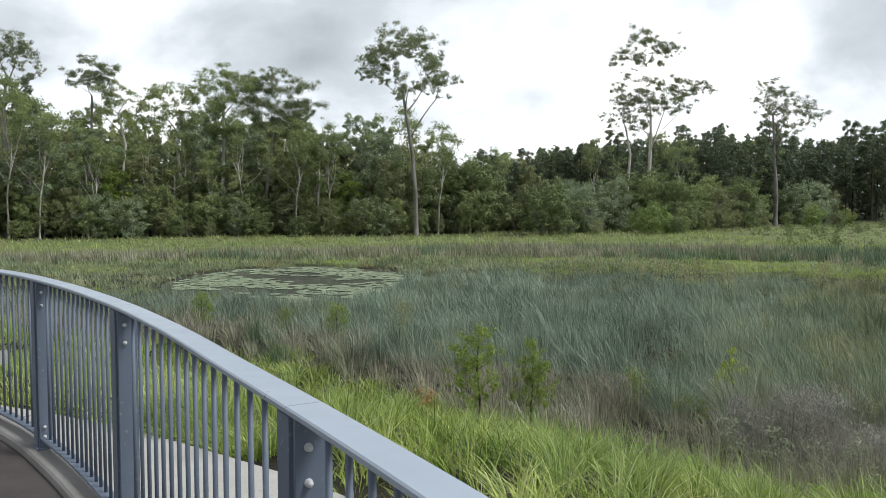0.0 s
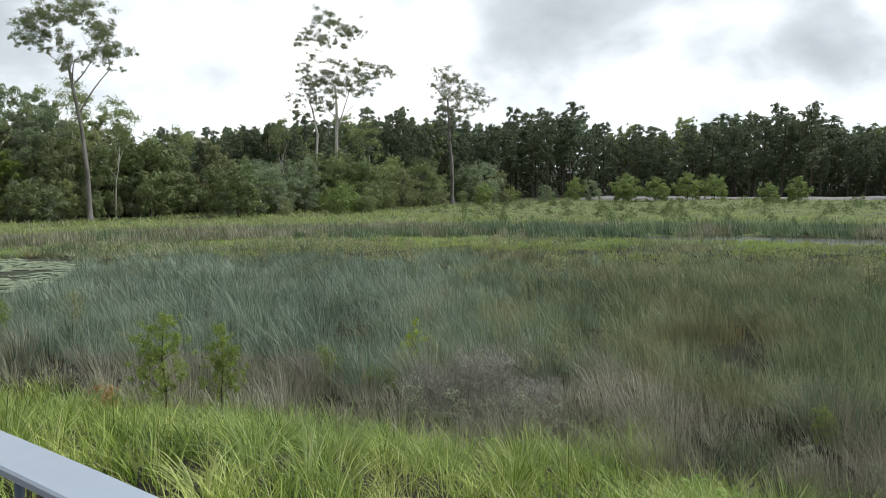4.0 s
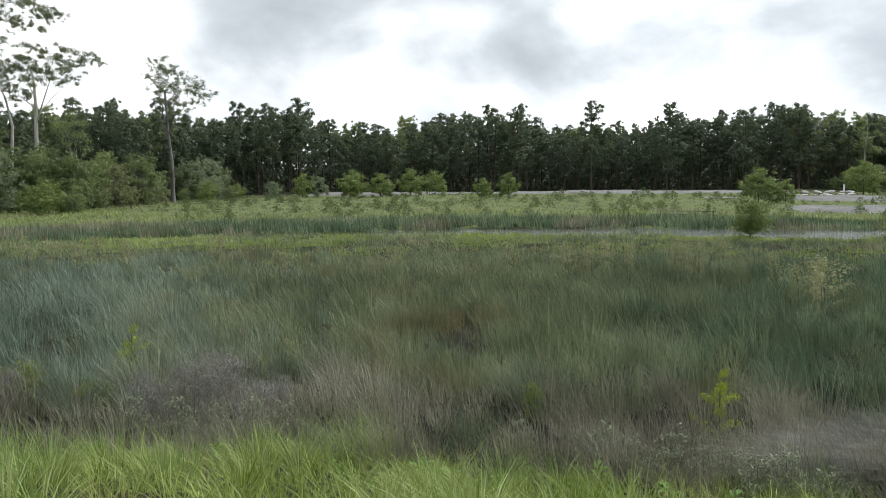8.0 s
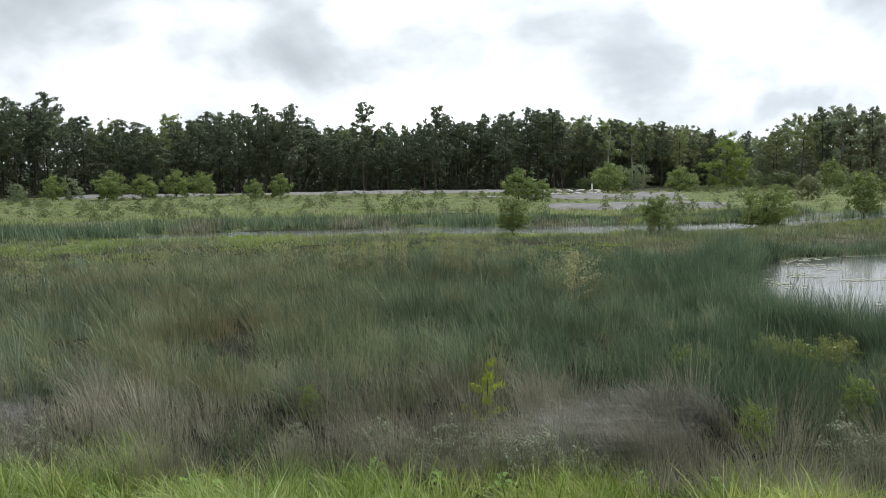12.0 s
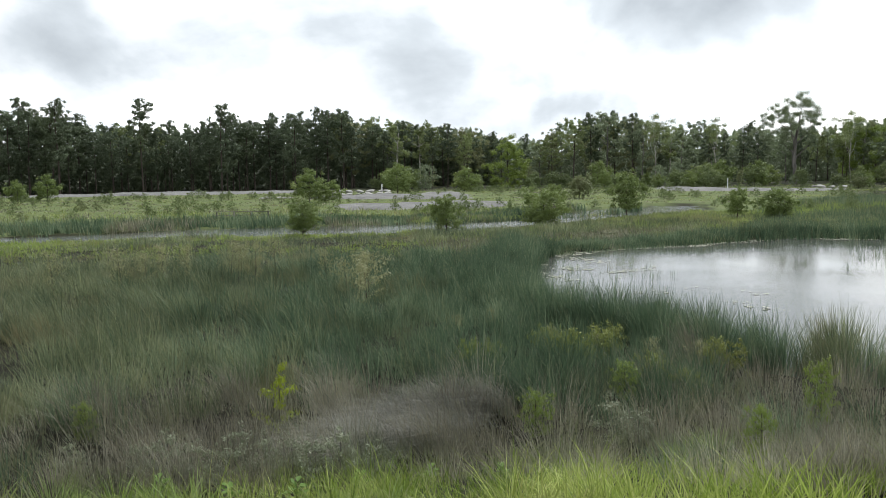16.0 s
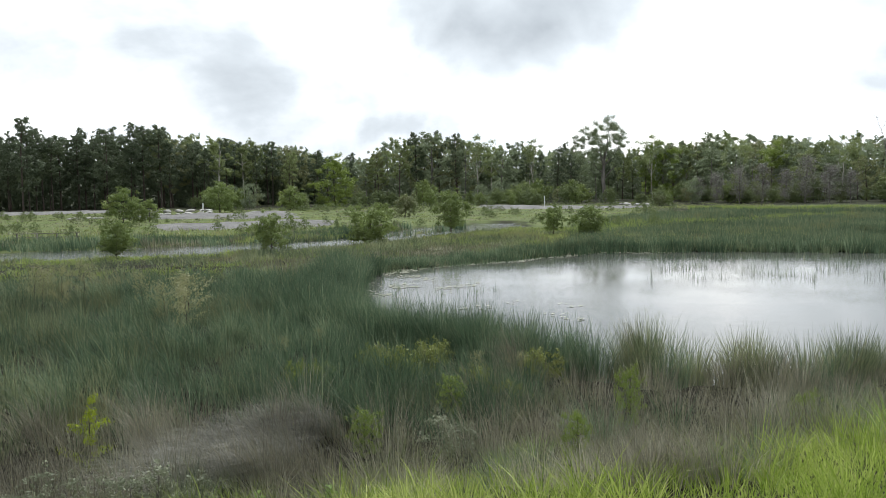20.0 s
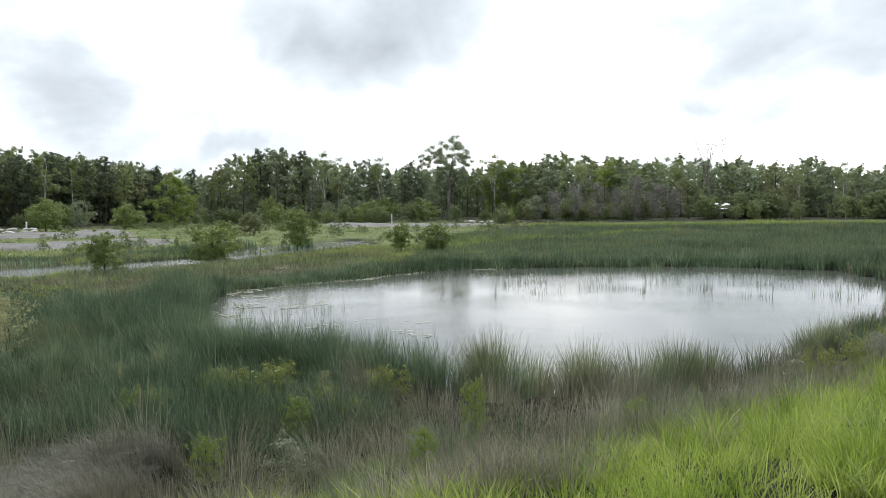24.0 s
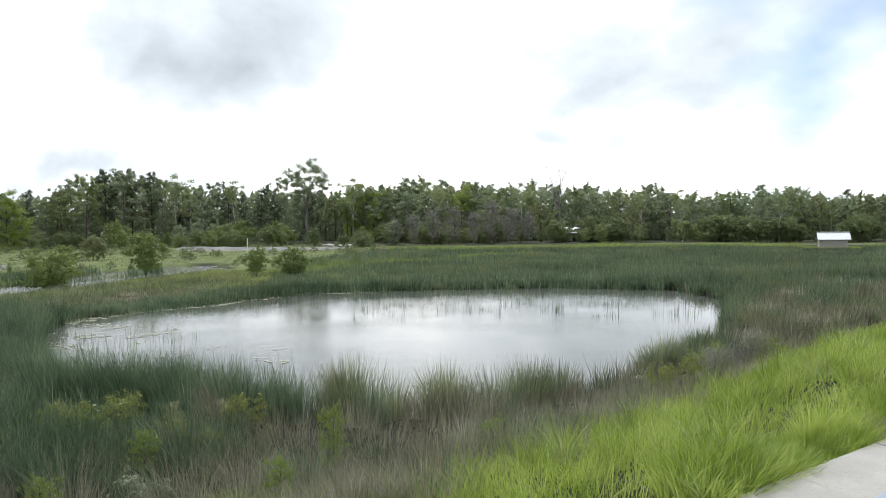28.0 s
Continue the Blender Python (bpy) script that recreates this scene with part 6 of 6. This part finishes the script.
def rock_pile(az0, az1, d, rows, step_up, wide, label):
    """Courses of boulders laid along the edge of the clearing."""
    pile = tagged(new("rock_wall"), label, "rocks")
    mid = spot((az0 + az1) / 2, d)
    pile.matrix_basis = pose(*mid)
    r = random.Random(int(az0 * 10))
    for k in range(rows):
        a = az0 + r.uniform(0, 0.2)
        while a < az1:
            x, y, z = spot(a, d + k * 1.6 + r.uniform(-0.4, 0.4))
            size = wide * r.uniform(0.6, 1.3)
            rock = link("rock", ROCKS[r.randrange(4)], None, pile)
            rock.matrix_basis = pose(x - mid[0], y - mid[1], z - mid[2] + 0.05 + step_up * k, r.uniform(-8, 8), r.uniform(-8, 8), r.uniform(0, 360)) @ Matrix.Diagonal((size * 1.3, size, size * 0.8, 1))
            a += math.degrees(size * r.uniform(0.9, 1.6) / d)


rock_pile(64.4, 68.6, 108, 3, 0.34, 0.85, "low terraced wall of pale grey boulders in the clearing")
rock_pile(96.3, 98.4, 128, 2, 0.35, 1.0, "heap of pale grey boulders before the far wood")
rock_pile(59.6, 61.6, 108, 1, 0.3, 0.8, "row of pale boulders at the end of the gravel")


def floating(name, x, y, size, material, label, category):
    """Flat pads lying on the water: eight-sided, notched and slightly tilted."""
    n = len(x)
    turn = np.random.uniform(0, 2 * np.pi, n)
    tilt = np.random.normal(0, 0.05, (n, 2))
    cols = [np.stack([x, y, np.full(n, 0.012)], 1)]
    for j in range(8):
        a = turn + np.pi * 2 * (j + 0.25) / 8.5
        r = size * (1 + 0.12 * np.sin(3 * a))
        ox, oy = r * np.cos(a), r * np.sin(a)
        cols.append(np.stack([x + ox, y + oy, 0.014 + np.abs(tilt[:, 0] * ox + tilt[:, 1] * oy)], 1))
    v = np.stack(cols, 1).reshape(-1, 3)
    base = (np.arange(n) * 9)[:, None]
    tris = np.concatenate([base + np.array([0, j, j + 1]) for j in range(1, 8)])
    return tagged(link(name, raw_mesh(name, v, None, tris), material), label, category, kind="stuff")


def lilies():
    x, y = np.random.uniform(-12.5, 0.5, 5200), np.random.uniform(25, 43, 5200)
    keep = (inside(x, y, LILY) > 0.2) & (swell(x, y, 2.4, 3.0) + 0.5 * swell(x, y, 0.9, 1.0) + 0.35 * swell(x, y, 0.35, 4.0) > -0.12)
    floating("lily_pads", x[keep], y[keep], np.random.uniform(0.10, 0.24, keep.sum()), M_LILY, "pale green lily pads covering the small pond", "lily pads")
    x, y = np.random.uniform(12, 43, 110000), np.random.uniform(-24, 9, 110000)
    w = inside(x, y, POND)
    far = (np.hypot(x, y) > 26) & (np.degrees(np.arctan2(x, y)) < 100)
    keep = far & (w > -0.3) & (w < 0.5 + 0.5 * swell(x, y, 1.5)) & (np.random.rand(110000) < 0.9) | ((w > 0.2) & (np.hypot(x - 27, y - 5) < 3.4) & (swell(x, y, 0.8, 2.0) > 0.25) & (np.random.rand(110000) < 0.4)) | ((np.hypot(x - 21.5, y - 0.2) < 2.2) & (swell(x, y, 0.7, 5.0) > 0.4) & (np.random.rand(110000) < 0.15))
    floating("floating_weed", x[keep], y[keep], np.random.uniform(0.025, 0.075, keep.sum()), M_SCUM, "pale floating weed along the pond's shore", "water weed")


lilies()


# ---- plants among the reeds and on the bank ----
def rooted(ob, az, d, turn, tall, h0, wide=1.0):
    return again(ob, az, d, turn, tall / h0, wide)


young = crown_tree("young_wattle", 201, ((0, -0.1), (0.02, 0.4), (-0.02, 0.8), (0.0, 1.2)), 0.016, 0.3, gum_clumps(201, 1.38, 0.30, 0.34, 24, 0.12) + [(0.02, 0.0, 0.36, 0.07), (-0.05, 0.04, 0.28, 0.06)], 0.06, 13000, M_BARK_DARK, M_WATTLE_YOUNG,
                   "young feathery green wattle on the bank", 1.0, 0.22, False, category="bush", lumps=7, steep=0.8, loose=0.7)
stand(young, 3.9, 10.7, 0, 1.0)
rooted(young, 7.6, 10.6, 140, 1.22, 1.35, 0.85)
yellow = tree("yellow_shrub", 211, 0.8, 0.30, 0.15, 13, 900, 0.05, M_BARK_DARK, M_YELLOW, "small bright yellow-green feathery shrub", "pine", 0.012, 0.07, "bush")
stand(yellow, 60.4, 10.2, 0, 1.0)
rooted(yellow, 20.5, 13.4, 80, 0.85, 0.8)
green = crown_tree("young_shrub", 217, ((0, -0.05), (0.01, 0.3), (0.0, 0.62)), 0.01, 0.05, bush_clumps(217, 0.78, 0.17, 0.08, 26, 0.10), 0.045, 10500, M_BARK_DARK, M_WATTLE_YOUNG, "small dense green shrub at the foot of the bank", 1.0, 0.28, False, category="bush")
stand(green, 96.9, 10.3, 0, 1.1)
green.scale = (0.75, 0.75, 1.15)
for a, d, h in ((78.4, 9.6, 0.6), (93.3, 8.0, 0.55), (48, 10.4, 0.5), (84.5, 11.2, 0.6), (-6.0, 18.5, 0.9), (-15, 22, 0.9), (-9.5, 20.5, 0.6), (108, 9.0, 0.5), (36, 9.4, 0.4)):
    rooted(green, a, d, a * 7, h, 0.8, rng.uniform(0.9, 1.2))
rust = tree("rusty_fern", 219, 0.35, 0.2, 0.1, 9, 260, 0.07, M_BARK_DARK, M_RUST, "small rust-brown dying plant in the grass", "round", 0.014, 0.09, "plant")
stand(rust, 0.1, 11.6, 0, 1.1)
twiggy = tree("twiggy_bush", 223, 0.95, 0.62, 0.05, 18, 3000, 0.2, M_BARK_GREY, M_GREYTWIG, "grey leafless twiggy bush in the sedge", "round", 0.012, 0.28, "bush", slim=0.02)
stand(twiggy, 24.5, 10.7, 0, 0.85)
for a, d, h in ((26.8, 11.2, 0.8), (22.0, 11.0, 0.6), (29.5, 10.4, 0.6), (122.8, 16.2, 0.6), (125.0, 17.5, 0.7), (13.0, 12.5, 0.5)):
    rooted(twiggy, a, d, a * 11, h, 0.95, rng.uniform(1.0, 1.3))
weed = tree("flowering_weed", 227, 1.15, 0.42, 0.45, 10, 480, 0.062, M_BARK_DARK, M_FLOWER, "tall weed with dull yellow seed heads among the reeds", "round", 0.008, 0.12, "plant", limb_parts=True)
stand(weed, 53.3, 24.5, 0, 1.0)
for a, d in ((54.5, 25), (52.0, 24), (58.5, 24.2), (57.4, 25.2), (59.6, 23.6), (61.0, 24.6), (50.5, 25.5), (65.9, 20.4), (66.6, 20.9), (65.2, 19.8), (67.3, 19.4), (64.2, 21.4), (67.0, 17.6), (16.5, 28.5),
             (17.5, 29.4), (15.3, 29.2), (12.9, 31.5), (14.0, 32), (11.0, 31), (19.5, 30), (21.0, 29), (24.8, 28), (35.0, 14.2), (37.5, 13.8), (33.0, 14.6), (25.4, 11.9), (27.9, 12.3), (31.0, 13.0), (76.5, 15.6),
             (80.0, 14.2), (83.0, 13.4), (86.2, 13.0), (89.5, 12.8), (73.0, 14.8), (-3.0, 17.0), (2.0, 15.5), (20.0, 12.8), (41.5, 12.4), (46.5, 21), (30.5, 22), (38, 24)):
    a, d = a + rng.gauss(0, 0.7), d + (rng.gauss(0, 1.1) if d > 16 else 0)
    rooted(weed, a, d, a * 23, rng.uniform(0.9, 1.15) * (0.5 if d < 16 else 1.15), 1.15, rng.uniform(0.8, 1.3))
grey_thicket = tree("dead_bush", 231, 6.0, 2.2, 0.15, 16, 1500, 0.9, M_BARK_GREY, M_GREYTWIG, "grey bare scrub before the far wood", "round", 0.012, 0.9, "bush", slim=0.04)
stand(grey_thicket, 104.0, 152, 0, 1.0)
for a, h in ((105.4, 6.5), (106.8, 5.5), (108.0, 7.5), (109.4, 6.0), (102.6, 5.0), (101.4, 4.2), (110.6, 5.0), (21.5, 4.5), (20.0, 4.0)):
    rooted(grey_thicket, a, 150 if a > 90 else 112, a * 31, h, 6.0, rng.uniform(0.9, 1.2))
bright = crown_tree("bright_tree", 237, straight(9, 0.3, 0.75), 0.12, 2.0, gum_clumps(237, 9.0, 3.4, 0.2, 26, 1.2), 0.4, 240, M_BARK_DARK, M_WATTLE_YOUNG, "fresh yellow-green tree at the wood's edge", slim=0.6)
stand(bright, 76.6, 156, 0, 1.05)
for a, d, h in ((-20.5, 86, 7.0), (-5.0, 86, 6.0), (99, 168, 11), (106, 172, 11)):
    rooted(bright, a, d, a * 17, h, 9.0)
slim = tree("slim_gum", 241, 13.0, 1.9, 0.58, 7, 2200, 0.34, M_BARK_PALE, M_GUM, "slim gum with a bare white trunk before the wood", radius=0.0085, clump=0.9, single=True, limb_parts=True)
stand(slim, -8.7, 82.5, 0, 0.85)
for a, d, h in ((-21.8, 82, 9), (-12.2, 84, 12), (-16, 85, 11), (-24.8, 82, 12), (1.1, 84, 11), (-1.3, 88, 13), (-18.8, 86, 13), (-26.5, 83, 14), (4.8, 92, 9), (-14.2, 83, 8), (17.8, 108, 11), (-6.2, 85, 11), (12.0, 104, 11),
                (86.5, 160, 13), (90.5, 160, 12), (98.5, 158, 12), (110, 156, 11), (118.4, 152, 9), (121, 150, 9), (127, 148, 8), (104, 160, 11)):
    rooted(slim, a, d, a * 13, h, 13.0)


def broadleaf(seed):
    """A low weed of broad pointed leaves on short stalks."""
    r = random.Random(seed)
    top = new("broadleaf_weed")
    for i in range(16):
        a, tilt, long = i * 2.4 + r.uniform(-0.3, 0.3), r.uniform(0.25, 1.1), r.uniform(0.10, 0.17)
        foot = Vector((0, 0, 0.05 + 0.016 * i))
        way = Vector((math.cos(a) * math.cos(tilt), math.sin(a) * math.cos(tilt), math.sin(tilt)))
        side = Vector((-math.sin(a), math.cos(a), 0))
        bm = bmesh.new()
        rows = []
        for j, w in enumerate((0.004, 0.028, 0.036, 0.022, 0.0)):
            p = foot + way * (0.05 + long * j / 4) - Vector((0, 0, 0.05 * (j / 4) ** 2))
            rows.append([bm.verts.new(p + side * w + Vector((0, 0, 0.012))), bm.verts.new(p), bm.verts.new(p - side * w + Vector((0, 0, 0.012)))] if w else [bm.verts.new(p)])
        for p, q in zip(rows[:-1], rows[1:]):
            if len(q) == 3:
                bm.faces.new((p[0], p[1], q[1], q[0]))
                bm.faces.new((p[1], p[2], q[2], q[1]))
            else:
                bm.faces.new((p[0], p[1], q[0]))
                bm.faces.new((p[1], p[2], q[0]))
        part("leaf", bm, M_BROAD, top, smooth=True)
    V, Q = [], []
    tube(V, Q, [Vector((0, 0, -0.05)), Vector((0.01, 0, 0.15)), Vector((0, 0.01, 0.33))], [0.006, 0.005, 0.003], 5)
    link("stem", raw_mesh("stem", np.array([tuple(v) for v in V]), Q), M_BROAD, top)
    return tagged(top, "low weed with broad pale green leaves in the grass", "plant")


broad = broadleaf(3)
stand(broad, 42.2, 6.6, 0, 0.8)
for a, d in ((43.4, 6.9), (41.0, 6.8), (40.0, 7.6), (45.5, 7.4), (57.0, 7.2), (61.5, 7.0), (66.0, 7.4), (34.0, 7.8), (26.0, 8.2), (52.5, 7.8), (71.0, 7.6), (18.5, 9.0), (76.0, 7.2)):
    again(broad, a, d, a * 37, rng.uniform(0.45, 0.75), rng.uniform(0.9, 1.2))


# leafy weeds in the sedge, and grey-leaved weeds along its border with the grass
leafy = crown_tree("leafy_weed", 251, ((0, -0.05), (0.01, 0.2), (0.0, 0.4)), 0.006, 0.05, bush_clumps(251, 0.5, 0.3, 0.2, 16, 0.13), 0.05, 5200, M_BROAD, M_LEAFY, "leafy yellow-green weed in the sedge", 0.9, 0.4, False, category="plant")
stand(leafy, 80.5, 13.6, 0, 1.0)
for a, d, h in ((82.2, 13.4, 0.55), (83.4, 14.1, 0.5), (79.2, 14.2, 0.45), (74.2, 12.6, 0.5), (75.6, 12.9, 0.4), (86.5, 12.2, 0.4), (88.8, 11.6, 0.35), (91.0, 13.0, 0.5), (121.5, 15.4, 0.6), (123.0, 17.4, 0.6), (119.4, 14.4, 0.5), (126.0, 19.0, 0.6), (14.5, 13.0, 0.5), (18.4, 12.0, 0.4)):
    rooted(leafy, a, d, a * 19, h, 0.5, rng.uniform(0.8, 1.1))
grey_weed = crown_tree("grey_weed", 257, ((0, -0.05), (0.01, 0.2), (0.0, 0.42)), 0.005, 0.05, gum_clumps(257, 0.5, 0.2, 0.15, 16, 0.07), 0.035, 9000, M_BARK_GREY, M_GREY_WEED, "small grey-leaved weed at the edge of the grass", 0.9, 0.4, False, category="plant")
stand(grey_weed, 54.5, 8.3, 0, 0.9)
for a, d, h in ((56.0, 8.0, 0.4), (57.6, 8.4, 0.5), (59.4, 8.1, 0.45), (61.2, 8.3, 0.4), (62.8, 7.9, 0.45), (53.0, 8.6, 0.5), (51.0, 8.8, 0.4), (64.6, 8.0, 0.5), (67.0, 7.8, 0.4), (83.6, 9.4, 0.5), (85.4, 9.0, 0.45), (23.4, 9.9, 0.6), (26.0, 9.7, 0.55), (28.4, 9.5, 0.6),
                (30.6, 9.6, 0.5), (20.8, 10.6, 0.5), (47.0, 9.2, 0.4), (118.0, 13.2, 0.5), (122.2, 14.6, 0.5)):
    rooted(grey_weed, a, d, a * 29, h, 0.5, rng.uniform(0.9, 1.3))


def fence():
    f = tagged(new("fence"), "low grey timber rail fence beside the channel", "fence")
    x0, y0, z0 = spot(56.6, 60.5)
    x1, y1, z1 = spot(60.0, 59.5)
    turn = math.degrees(math.atan2(y1 - y0, x1 - x0))
    f.matrix_basis = pose(x0, y0, min(z0, z1), 0, 0, turn)
    long = math.hypot(x1 - x0, y1 - y0)
    for i in range(4):
        bm = bmesh.new()
        box(bm, (long * i / 3 - 0.04, -0.06, -0.2), (long * i / 3 + 0.04, 0.06, 0.55), 0.008)
        part("post", bm, M_BARK_GREY, f)
    for z in (0.25, 0.5):
        bm = bmesh.new()
        box(bm, (-0.2, -0.095, z), (long + 0.2, -0.062, z + 0.045), 0.006)
        part("rail", bm, M_BARK_GREY, f)


fence()
